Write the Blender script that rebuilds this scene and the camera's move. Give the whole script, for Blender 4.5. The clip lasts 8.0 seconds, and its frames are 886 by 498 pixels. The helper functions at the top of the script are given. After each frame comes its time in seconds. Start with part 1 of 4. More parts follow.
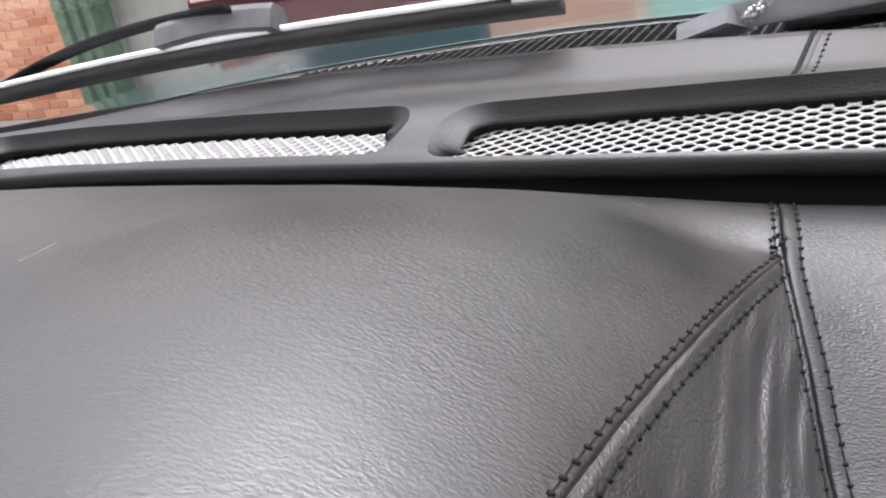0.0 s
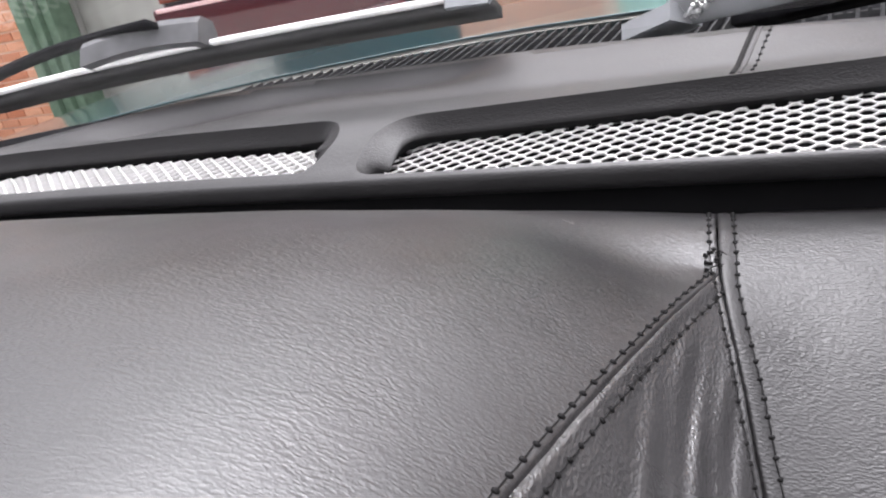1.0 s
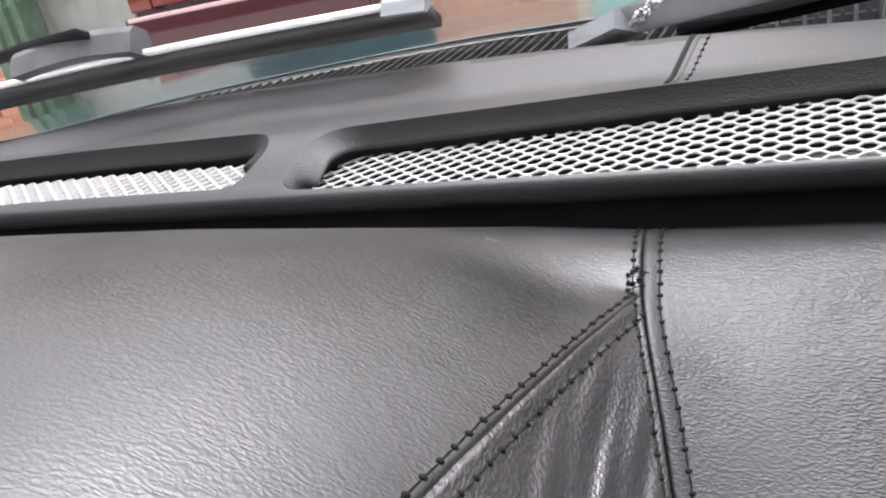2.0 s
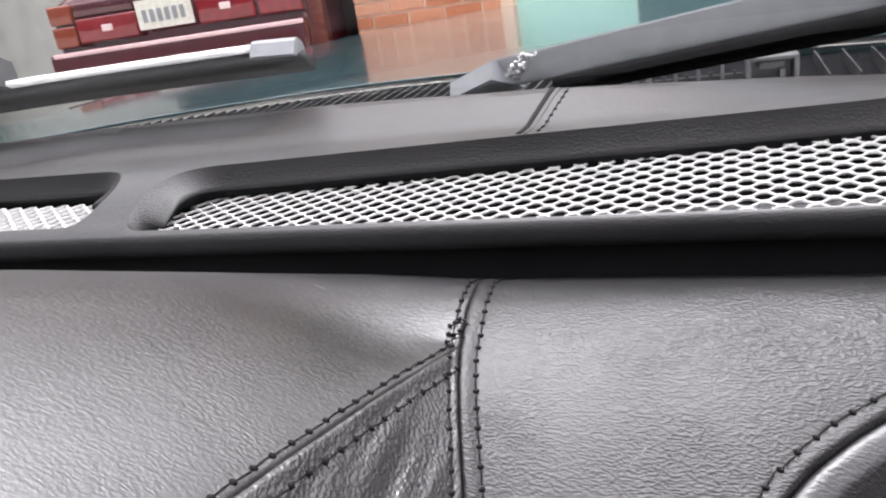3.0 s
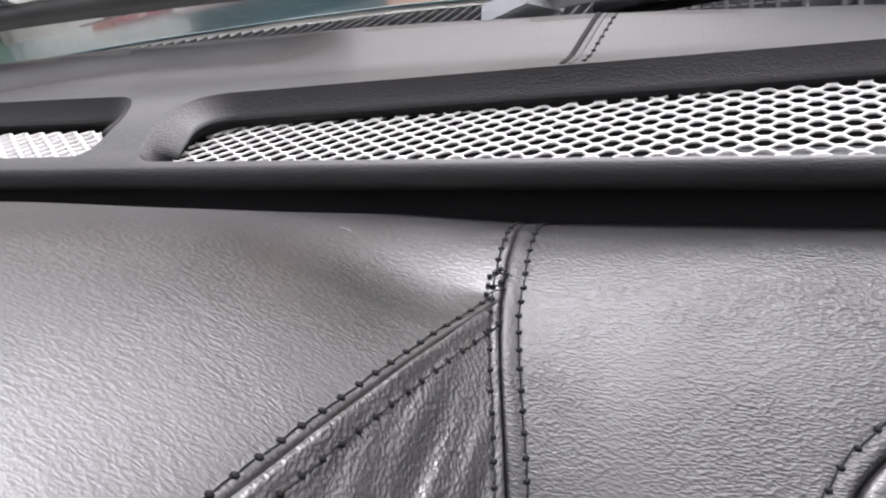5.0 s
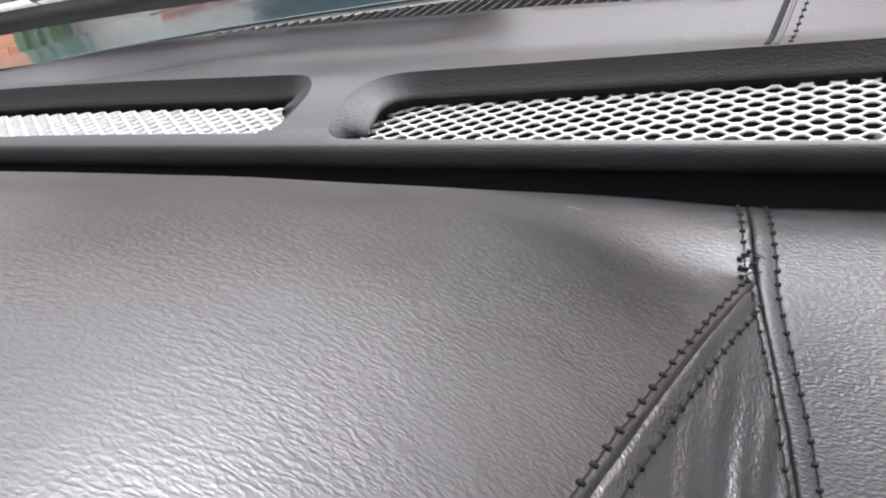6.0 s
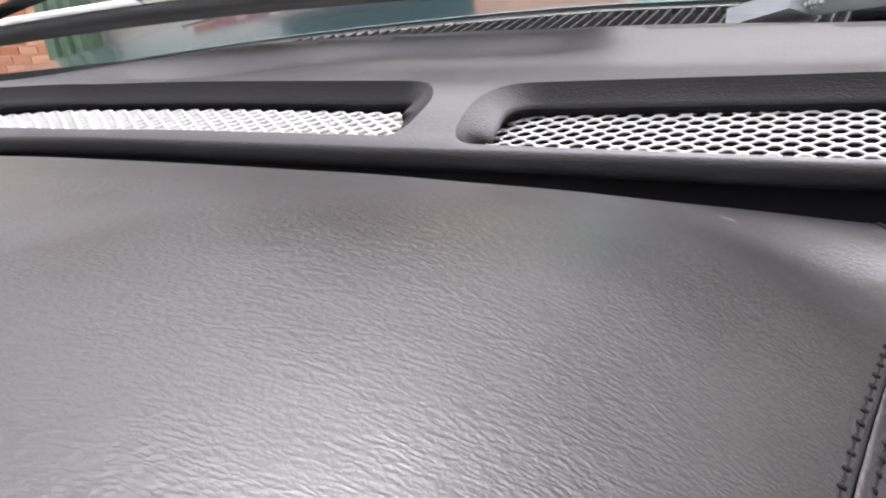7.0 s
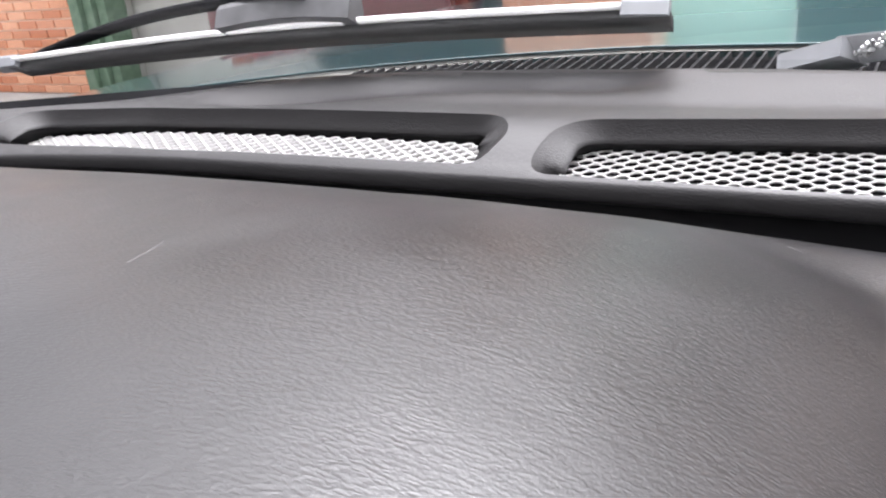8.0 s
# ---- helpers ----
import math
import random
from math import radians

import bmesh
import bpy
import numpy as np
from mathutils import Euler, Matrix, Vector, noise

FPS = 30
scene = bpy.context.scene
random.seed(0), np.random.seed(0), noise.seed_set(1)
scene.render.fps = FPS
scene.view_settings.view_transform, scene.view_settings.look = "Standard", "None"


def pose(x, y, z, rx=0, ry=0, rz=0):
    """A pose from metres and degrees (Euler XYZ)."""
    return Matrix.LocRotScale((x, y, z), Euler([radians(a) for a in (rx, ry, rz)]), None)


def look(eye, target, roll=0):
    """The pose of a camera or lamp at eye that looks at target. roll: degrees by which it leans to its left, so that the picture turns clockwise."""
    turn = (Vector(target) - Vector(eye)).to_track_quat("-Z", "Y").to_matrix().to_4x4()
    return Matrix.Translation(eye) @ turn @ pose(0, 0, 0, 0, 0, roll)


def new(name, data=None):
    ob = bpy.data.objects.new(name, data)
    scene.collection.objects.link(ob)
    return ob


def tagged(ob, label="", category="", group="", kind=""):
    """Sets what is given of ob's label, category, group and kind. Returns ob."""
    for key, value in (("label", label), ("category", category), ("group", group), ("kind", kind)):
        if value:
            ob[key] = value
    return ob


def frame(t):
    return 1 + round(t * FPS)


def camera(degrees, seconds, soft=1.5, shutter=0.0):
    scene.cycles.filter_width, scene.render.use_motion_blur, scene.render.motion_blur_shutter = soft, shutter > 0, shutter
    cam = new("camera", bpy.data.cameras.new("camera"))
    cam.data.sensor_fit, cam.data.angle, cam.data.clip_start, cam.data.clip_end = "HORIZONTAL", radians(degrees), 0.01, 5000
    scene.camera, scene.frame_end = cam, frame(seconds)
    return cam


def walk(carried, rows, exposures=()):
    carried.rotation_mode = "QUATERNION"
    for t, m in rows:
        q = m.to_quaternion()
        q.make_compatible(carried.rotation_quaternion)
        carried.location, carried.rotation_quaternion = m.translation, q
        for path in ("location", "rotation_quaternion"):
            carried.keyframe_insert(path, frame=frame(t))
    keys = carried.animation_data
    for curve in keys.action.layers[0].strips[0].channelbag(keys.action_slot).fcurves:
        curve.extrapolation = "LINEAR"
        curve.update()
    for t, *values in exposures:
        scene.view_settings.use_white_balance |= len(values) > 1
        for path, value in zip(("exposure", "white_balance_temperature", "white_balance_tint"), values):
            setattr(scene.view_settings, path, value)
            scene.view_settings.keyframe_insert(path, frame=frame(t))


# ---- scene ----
# camera and its path
cam = camera(61.1, 8.0, soft=2.1)
METRES, EYE, TILT, LEAN, TURN = 0.35, 1.065, -62.93, 16.59, 21.58
ROWS = [
    (0.0, 0.0, 0.0, 0.0, -4.99, 39.24, -6.14),
    (0.5, 0.0463, 0.0125, 0.0401, -4.92, 39.51, -4.38),
    (1.0, 0.0734, 0.0225, 0.0692, -4.31, 39.23, -3.46),
    (1.2, 0.0850, 0.0241, 0.0787, -4.22, 39.22, -3.26),
    (2.3, 0.1805, 0.0407, 0.1188, -6.11, 40.75, -1.57),
    (2.5, 0.206, 0.0347, 0.1219, -7.15, 41.89, -1.17),
    (3.0, 0.2664, 0.0502, 0.1328, -9.38, 43.63, 0.13),
    (3.5, 0.3091, 0.054, 0.1548, -9.77, 43.83, 1.38),
    (4.0, 0.3355, 0.0813, 0.2094, -10.14, 40.2, 1.79),
    (4.2, 0.3316, 0.0828, 0.2010, -9.67, 39.19, 1.13),
    (5.3, 0.1978, 0.1027, 0.1852, -9.19, 38.16, -2.23),
    (5.5, 0.16, 0.1087, 0.1823, -8.16, 38.38, -2.95),
    (6.0, 0.0654, 0.12, 0.1722, -7.58, 36.83, -4.41),
    (6.5, -0.0124, 0.1354, 0.1565, -8.7, 36.93, -5.69),
    (7.0, -0.0828, 0.1317, 0.1294, -8.69, 38.17, -6.77),
    (7.5, -0.1488, 0.1208, 0.1035, -8.71, 38.68, -7.81),
    (8.0, -0.1636, 0.0893, 0.0598, -8.81, 40.4, -9.12),
]
walk(cam, [(t, pose(0, 0, EYE, TILT, LEAN, TURN) @ pose(METRES * x, METRES * y, METRES * z, 90 + pitch, roll, yaw)) for t, x, y, z, yaw, pitch, roll in ROWS],
     exposures=[(0.0, 1.14, 6350, 21), (1.0, 1.18, 6350, 21), (3.5, 1.24, 6350, 21), (6.5, 1.33, 6350, 21), (8.0, 1.33, 6350, 21)])

# world and sun: overcast daylight
world = bpy.data.worlds.new("overcast")
scene.world = world
world.use_nodes = True
wn, wl = world.node_tree.nodes, world.node_tree.links
sky = wn.new("ShaderNodeTexSky")
sky.sky_type = 'NISHITA'
sky.sun_disc = False
sky.sun_elevation, sky.sun_rotation = radians(77.5), radians(8)
sky.air_density, sky.dust_density, sky.ozone_density = 0.6, 6.0, 1.0
grey = wn.new("ShaderNodeHueSaturation")
grey.inputs["Saturation"].default_value = 0.12
wl.new(sky.outputs["Color"], grey.inputs["Color"])
# an overcast sky is three times as bright overhead as at the horizon
way = wn.new("ShaderNodeTexCoord")
split = wn.new("ShaderNodeSeparateXYZ")
rise = wn.new("ShaderNodeMapRange")
rise.inputs["To Min"].default_value, rise.inputs["To Max"].default_value = 0.40, 1.90
cloud = wn.new("ShaderNodeVectorMath")
cloud.operation = 'SCALE'
wl.new(way.outputs["Generated"], split.inputs[0])
wl.new(split.outputs["Z"], rise.inputs["Value"])
wl.new(grey.outputs["Color"], cloud.inputs[0])
wl.new(rise.outputs["Result"], cloud.inputs["Scale"])
wl.new(cloud.outputs[0], wn["Background"].inputs["Color"])
wn["Background"].inputs["Strength"].default_value = 0.15
sun = new("sun", bpy.data.lights.new("sun", 'SUN'))
sun.data.energy, sun.data.angle, sun.data.color = 1.4, radians(138), (1.0, 0.96, 0.92)
sun.matrix_world = look((0.1, 0.7, 3.2), (0, 0, 0))


# ---- materials ----
def material(name, color, rough=0.5, metal=0.0, coat=0.0, spec=0.5):
    m = bpy.data.materials.new(name)
    m.use_nodes = True
    b = m.node_tree.nodes["Principled BSDF"]
    b.inputs["Base Color"].default_value = (*color, 1)
    b.inputs["Roughness"].default_value = rough
    b.inputs["Metallic"].default_value = metal
    b.inputs["Coat Weight"].default_value = coat
    b.inputs["Coat Roughness"].default_value = 0.03
    b.inputs["Specular IOR Level"].default_value = spec
    return m


def node(m, kind, **inputs):
    n = m.node_tree.nodes.new(kind)
    for k, v in inputs.items():
        n.inputs[k.replace("_", " ")].default_value = v
    return n


def join(m, a, out, b, inp):
    m.node_tree.links.new(a.outputs[out], b.inputs[inp])


def coords(m, scale=(1, 1, 1), turn=0.0):
    c = node(m, "ShaderNodeTexCoord")
    p = node(m, "ShaderNodeMapping")
    p.inputs["Scale"].default_value = scale
    p.inputs["Rotation"].default_value = (0, 0, turn)
    join(m, c, "Object", p, "Vector")
    return p


def ramp(m, lo, hi, a, b):
    r = node(m, "ShaderNodeValToRGB")
    r.color_ramp.elements[0].position, r.color_ramp.elements[1].position = lo, hi
    r.color_ramp.elements[0].color, r.color_ramp.elements[1].color = (*a, 1), (*b, 1)
    return r


def vary(m, scale, a, b, detail=4.0):
    """Colour varied between a and b by noise."""
    p = coords(m)
    n = node(m, "ShaderNodeTexNoise", Scale=scale, Detail=detail)
    join(m, p, "Vector", n, "Vector")
    r = ramp(m, 0.3, 0.7, a, b)
    join(m, n, "Fac", r, "Fac")
    join(m, r, "Color", m.node_tree.nodes["Principled BSDF"], "Base Color")
    return n


def bump(m, source, out, strength, distance, before=None):
    k = node(m, "ShaderNodeBump", Strength=strength, Distance=distance)
    join(m, source, out, k, "Height")
    if before:
        join(m, before, "Normal", k, "Normal")
    join(m, k, "Normal", m.node_tree.nodes["Principled BSDF"], "Normal")
    return k


def leather(name, color, rough, stretch, turn, depth, wrinkle=0.5, gloss=1.0):
    """Black leather: fine pebble, drawn-out creases, and patches of wear in the gloss."""
    m = material(name, color, rough, spec=gloss)
    b = m.node_tree.nodes["Principled BSDF"]
    p = coords(m, stretch, turn)
    warp = node(m, "ShaderNodeTexNoise", Scale=0.35, Detail=3.0)
    join(m, p, "Vector", warp, "Vector")
    add = node(m, "ShaderNodeVectorMath")
    add.operation = 'MULTIPLY_ADD'
    join(m, warp, "Color", add, 0)
    add.inputs[1].default_value = (2.2, 2.2, 2.2)
    join(m, p, "Vector", add, 2)
    cells = node(m, "ShaderNodeTexVoronoi", Scale=1.0)
    cells.feature = 'SMOOTH_F1'
    cells.inputs["Smoothness"].default_value = 0.2
    join(m, add, "Vector", cells, "Vector")
    first = bump(m, cells, "Distance", wrinkle, depth)
    p2 = coords(m, (1, 1, 1))
    # creased in some patches, drawn smooth in others
    patch = node(m, "ShaderNodeTexNoise", Scale=22.0, Detail=2.0)
    join(m, p2, "Vector", patch, "Vector")
    drawn = node(m, "ShaderNodeMapRange", From_Min=0.36, From_Max=0.62, To_Min=0.62 * wrinkle, To_Max=1.25 * wrinkle)
    join(m, patch, "Fac", drawn, "Value")
    join(m, drawn, "Result", first, "Strength")
    fine = node(m, "ShaderNodeTexNoise", Scale=1500.0, Detail=3.0)
    join(m, p2, "Vector", fine, "Vector")
    second = bump(m, fine, "Fac", 0.3, 0.0003, first)
    wide = node(m, "ShaderNodeTexNoise", Scale=32.0, Detail=3.0)
    join(m, p2, "Vector", wide, "Vector")
    bump(m, wide, "Fac", 0.25, 0.0022, second)
    wear = node(m, "ShaderNodeTexNoise", Scale=14.0, Detail=5.0)
    join(m, p2, "Vector", wear, "Vector")
    span = node(m, "ShaderNodeMapRange", From_Min=0.3, From_Max=0.7, To_Min=rough - 0.06, To_Max=rough + 0.07)
    join(m, wear, "Fac", span, "Value")
    join(m, span, "Result", b, "Roughness")
    tone = ramp(m, 0.3, 0.75, color, tuple(c * 1.5 for c in color))
    join(m, wear, "Fac", tone, "Fac")
    join(m, tone, "Color", b, "Base Color")
    return m


LEATHER = leather("black_leather", (0.010, 0.0098, 0.0102), 0.36, (420, 1150, 700), 0.12, 0.0003, 0.42, 0.8)
WEDGE = leather("black_leather_glossy", (0.028, 0.028, 0.028), 0.25, (900, 600, 700), 0.3, 0.0005, 0.65)
RIGHT = leather("black_leather_creased", (0.012, 0.0118, 0.012), 0.37, (560, 1250, 1000), 0.85, 0.0004, 0.6, 0.4)
LIP = leather("creased_black_leather_edge", (0.010, 0.0098, 0.010), 0.5, (520, 1200, 1300), 0.5, 0.0003, 0.5, 0.42)
PAD = leather("soft_black_leather", (0.010, 0.0098, 0.010), 0.47, (420, 480, 420), 0.2, 0.0003, 0.22, 0.6)
THREAD = material("black_thread", (0.008, 0.008, 0.008), 0.8, spec=0.15)
# matt black that paints in the shade of the gap and recesses
GAP = material("gap_shade_black", (0.014, 0.014, 0.015), 0.85, spec=0.2)
GRILLE = material("bright_steel_mesh", (0.85, 0.85, 0.84), 0.4, 0.6)
vary(GRILLE, 220.0, (0.74, 0.74, 0.72), (0.84, 0.84, 0.82))
PLASTIC = material("black_plastic", (0.012, 0.012, 0.013), 0.55)
bump(PLASTIC, vary(PLASTIC, 260.0, (0.010, 0.010, 0.011), (0.02, 0.02, 0.022)), "Fac", 0.3, 0.0004)
COWL = material("matt_black_cowl_plastic", (0.006, 0.006, 0.007), 0.95, spec=0.05)
vary(COWL, 120.0, (0.004, 0.004, 0.005), (0.010, 0.010, 0.011))
RIB = material("dull_black_rib_plastic", (0.03, 0.03, 0.032), 0.7, spec=0.15)
vary(RIB, 120.0, (0.02, 0.02, 0.021), (0.042, 0.042, 0.044))
RUBBER = material("black_rubber", (0.01, 0.01, 0.01), 0.6)
vary(RUBBER, 90.0, (0.008, 0.008, 0.008), (0.018, 0.018, 0.018))
ARM = material("grey_painted_steel", (0.26, 0.262, 0.27), 0.45)
bump(ARM, vary(ARM, 60.0, (0.18, 0.186, 0.196), (0.23, 0.236, 0.248)), "Fac", 0.15, 0.0006)
BLOCK = material("dark_grey_moulded_plastic", (0.07, 0.07, 0.074), 0.5)
vary(BLOCK, 80.0, (0.055, 0.055, 0.058), (0.09, 0.09, 0.094))
WORN = material("bare_scraped_metal", (0.75, 0.75, 0.74), 0.3, 1.0)
bump(WORN, vary(WORN, 300.0, (0.25, 0.25, 0.25), (0.9, 0.9, 0.9)), "Fac", 0.8, 0.001)
SILVER = material("silver_wiper_spine", (0.62, 0.61, 0.60), 0.4, 0.2)
vary(SILVER, 50.0, (0.82, 0.81, 0.80), (0.90, 0.89, 0.88))
TEAL = material("dark_teal_car_paint", (0.012, 0.055, 0.065), 0.3, 0.3, 1.0)
TEAL.node_tree.nodes["Principled BSDF"].inputs["Coat Roughness"].default_value = 0.09
vary(TEAL, 6.0, (0.010, 0.045, 0.055), (0.014, 0.062, 0.072))
# pale tone chosen to bounce light onto the leather
LINER = material("pale_headliner_bounce", (0.5, 0.49, 0.47), 0.95)
vary(LINER, 300.0, (0.46, 0.45, 0.43), (0.54, 0.53, 0.51))
TRIM = material("dark_cabin_trim", (0.03, 0.03, 0.032), 0.7)
vary(TRIM, 200.0, (0.025, 0.025, 0.026), (0.04, 0.04, 0.042))

GLASS = bpy.data.materials.new("windscreen_glass")
GLASS.use_nodes = True
GLASS.node_tree.nodes.remove(GLASS.node_tree.nodes["Principled BSDF"])
clear = node(GLASS, "ShaderNodeBsdfTransparent", Color=(0.90, 0.95, 0.93, 1))
shine = node(GLASS, "ShaderNodeBsdfGlossy", Roughness=0.0)
amount = node(GLASS, "ShaderNodeFresnel", IOR=1.22)
mixed = node(GLASS, "ShaderNodeMixShader")
join(GLASS, amount, "Fac", mixed, 0)
join(GLASS, clear, "BSDF", mixed, 1)
join(GLASS, shine, "BSDF", mixed, 2)
join(GLASS, mixed, "Shader", GLASS.node_tree.nodes["Material Output"], "Surface")

BRICK = material("orange_red_brick", (0.45, 0.17, 0.09), 0.85)
info = node(BRICK, "ShaderNodeObjectInfo")
tone = ramp(BRICK, 0.0, 1.0, (0.56, 0.20, 0.10), (0.86, 0.46, 0.29))
join(BRICK, info, "Random", tone, "Fac")
speck = node(BRICK, "ShaderNodeTexNoise", Scale=45.0, Detail=6.0)
join(BRICK, coords(BRICK), "Vector", speck, "Vector")
blend = node(BRICK, "ShaderNodeMix")
blend.data_type, blend.blend_type = 'RGBA', 'MULTIPLY'
blend.inputs["Factor"].default_value = 0.5
join(BRICK, tone, "Color", blend, 6)
shade = ramp(BRICK, 0.3, 0.7, (0.6, 0.6, 0.6), (1.1, 1.1, 1.1))
join(BRICK, speck, "Fac", shade, "Fac")
join(BRICK, shade, "Color", blend, 7)
join(BRICK, blend, 2, BRICK.node_tree.nodes["Principled BSDF"], "Base Color")
bump(BRICK, speck, "Fac", 0.5, 0.004)
MORTAR = material("pale_mortar", (0.7, 0.47, 0.34), 0.95)
bump(MORTAR, vary(MORTAR, 60.0, (0.74, 0.52, 0.38), (0.86, 0.64, 0.50)), "Fac", 0.4, 0.003)
DOORPAINT = material("pale_teal_door_paint", (0.30, 0.62, 0.53), 0.45)
bump(DOORPAINT, vary(DOORPAINT, 8.0, (0.40, 0.68, 0.59), (0.47, 0.76, 0.67)), "Fac", 0.1, 0.002)
DARKTEAL = material("dark_teal_gate_paint", (0.05, 0.12, 0.12), 0.5)
vary(DARKTEAL, 9.0, (0.04, 0.10, 0.10), (0.065, 0.14, 0.14))
GREEN = material("weathered_green_paint", (0.10, 0.17, 0.11), 0.6)
vary(GREEN, 18.0, (0.08, 0.14, 0.09), (0.14, 0.22, 0.15))
PLASTER = material("grey_garage_plaster", (0.42, 0.42, 0.39), 0.9)
bump(PLASTER, vary(PLASTER, 5.0, (0.36, 0.36, 0.33), (0.47, 0.47, 0.44)), "Fac", 0.2, 0.01)
# the shade inside the garage, put into a near-black colour
GARAGE_SHADE = material("garage_shade_dark", (0.03, 0.022, 0.02), 0.9)
vary(GARAGE_SHADE, 5.0, (0.02, 0.016, 0.015), (0.045, 0.03, 0.028))
CONCRETE = material("grey_concrete", (0.3, 0.29, 0.27), 0.9)
bump(CONCRETE, vary(CONCRETE, 3.0, (0.24, 0.235, 0.22), (0.36, 0.35, 0.33), 8.0), "Fac", 0.3, 0.01)
# red paint and lens colours darkened to carry the garage's shade
REDPAINT = material("shaded_red_car_paint", (0.15, 0.008, 0.016), 0.25, 0.2, 1.0)
vary(REDPAINT, 5.0, (0.065, 0.004, 0.009), (0.09, 0.006, 0.012))
REDLENS = material("red_lamp_lens", (0.42, 0.012, 0.022), 0.12, 0.0, 0.6)
vary(REDLENS, 30.0, (0.17, 0.005, 0.010), (0.26, 0.009, 0.016))
AMBER = material("amber_lamp_lens", (0.22, 0.035, 0.012), 0.15, 0.0, 0.6)
PALE = material("clear_reflector", (0.8, 0.62, 0.6), 0.2)
PLATE = material("cream_plate", (0.72, 0.70, 0.60), 0.45)
vary(PLATE, 40.0, (0.62, 0.60, 0.50), (0.8, 0.78, 0.7))
INK = material("grey_plate_bars", (0.25, 0.26, 0.28), 0.5)
PINK = material("pale_bumper_strip", (0.75, 0.5, 0.5), 0.3, 0.0, 0.5)
TYRE = material("tyre_rubber", (0.015, 0.015, 0.015), 0.8)


# ---- mesh helpers ----
def mesh_of(name, bm, mat, smooth=True):
    me = bpy.data.meshes.new(name)
    bm.to_mesh(me)
    bm.free()
    me.materials.append(mat)
    if smooth:
        me.shade_smooth()
    return me


def part(name, bm, mat, parent=None, label="", smooth=True):
    """Links a bmesh as one mesh object under a thing or a part."""
    ob = new(name, mesh_of(name, bm, mat, smooth))
    ob.parent = parent
    return tagged(ob, label)


def thing(name, label, category, group="", kind="", at=(0, 0, 0)):
    ob = new(name)
    ob.location = at
    return tagged(ob, label, category, group, kind)


def sheet(X, Y, Z):
    """A bmesh of quads from three grids of coordinates."""
    bm = bmesh.new()
    n, k = X.shape
    vs = [[bm.verts.new((X[i, j], Y[i, j], Z[i, j])) for j in range(k)] for i in range(n)]
    for i in range(n - 1):
        for j in range(k - 1):
            bm.faces.new((vs[i][j], vs[i][j + 1], vs[i + 1][j + 1], vs[i + 1][j]))
    bmesh.ops.recalc_face_normals(bm, faces=bm.faces)
    return bm


def box(bm, x0, x1, y0, y1, z0, z1, bevel=0.0, m=None):
    """Adds a box, bevelled and posed, to bm."""
    made = bmesh.ops.create_cube(bm, size=1.0)
    vs = made["verts"]
    bmesh.ops.transform(bm, verts=vs, matrix=Matrix.LocRotScale(((x0 + x1) / 2, (y0 + y1) / 2, (z0 + z1) / 2), None, (x1 - x0, y1 - y0, z1 - z0)))
    if bevel:
        edges = list({e for v in vs for e in v.link_edges})
        out = bmesh.ops.bevel(bm, geom=edges, offset=bevel, segments=2, profile=0.7, affect='EDGES')
        vs = list({v for f in out["faces"] for v in f.verts} | {v for v in vs if v.is_valid})
    if m is not None:
        bmesh.ops.transform(bm, verts=vs, matrix=m)
    return bm


def sweep(rings, closed=True, caps=True):
    """A bmesh through a list of rings of points, each of the same length."""
    bm = bmesh.new()
    vs = [[bm.verts.new(p) for p in ring] for ring in rings]
    k = len(rings[0])
    for a, b in zip(vs, vs[1:]):
        for j in range(k if closed else k - 1):
            bm.faces.new((a[j], a[(j + 1) % k], b[(j + 1) % k], b[j]))
    if caps and closed:
        bm.faces.new(vs[0])
        bm.faces.new(list(reversed(vs[-1])))
    bmesh.ops.recalc_face_normals(bm, faces=bm.faces)
    return bm


def smooth_line(knots, lo, hi, n=600, width=0.006):
    """A smoothed curve through knots (s, value), as arrays."""
    s = np.linspace(lo, hi, n)
    ks, kv = zip(*knots)
    v = np.interp(s, ks, kv)
    w = max(3, int(width / (s[1] - s[0])))
    ker = np.hanning(2 * w + 1)
    ker /= ker.sum()
    pad = np.concatenate([v[0] + (v[1] - v[0]) * np.arange(-w, 0), v, v[-1] + (v[-1] - v[-2]) * np.arange(1, w + 1)])
    return s, np.convolve(pad, ker, "valid")


# ---- cabin shell ----
def wall_with_hole(name, x, t, ys, zs, hole, mat, label, category="wall"):
    """A side wall across x with one opening (y0, y1, z0, z1)."""
    bm = bmesh.new()
    y0, y1, z0, z1 = hole
    for a, b, c, d in ((ys[0], y0, zs[0], zs[1]), (y1, y1 + 0.03, zs[0], zs[1]), (y1 + 0.03, ys[1], zs[0], 0.90), (y0, y1, zs[0], z0), (y0, y1, z1, zs[1])):
        box(bm, x, x + t, a, b, c, d)
    ob = part(name, bm, mat, None, label, False)
    return tagged(ob, label, category, kind="structure")


CABIN = (-0.76, 0.92)
wall_with_hole("wall_left", CABIN[0] - 0.06, 0.06, (-1.6, 0.62), (0.4, 1.36), (-1.2, -0.10, 0.93, 1.33), TRIM, "dark trimmed car door side with open window", "door side")
wall_with_hole("wall_right", CABIN[1], 0.06, (-1.6, 0.62), (0.4, 1.36), (-1.2, -0.10, 0.93, 1.33), TRIM, "dark trimmed car door side with open window", "door side")
bm = box(bmesh.new(), CABIN[0], CABIN[1], -1.66, -1.60, 0.4, 1.36)
tagged(part("wall_rear", bm, TRIM, None, "", False), "dark trimmed rear wall of the cabin", "wall", kind="structure")
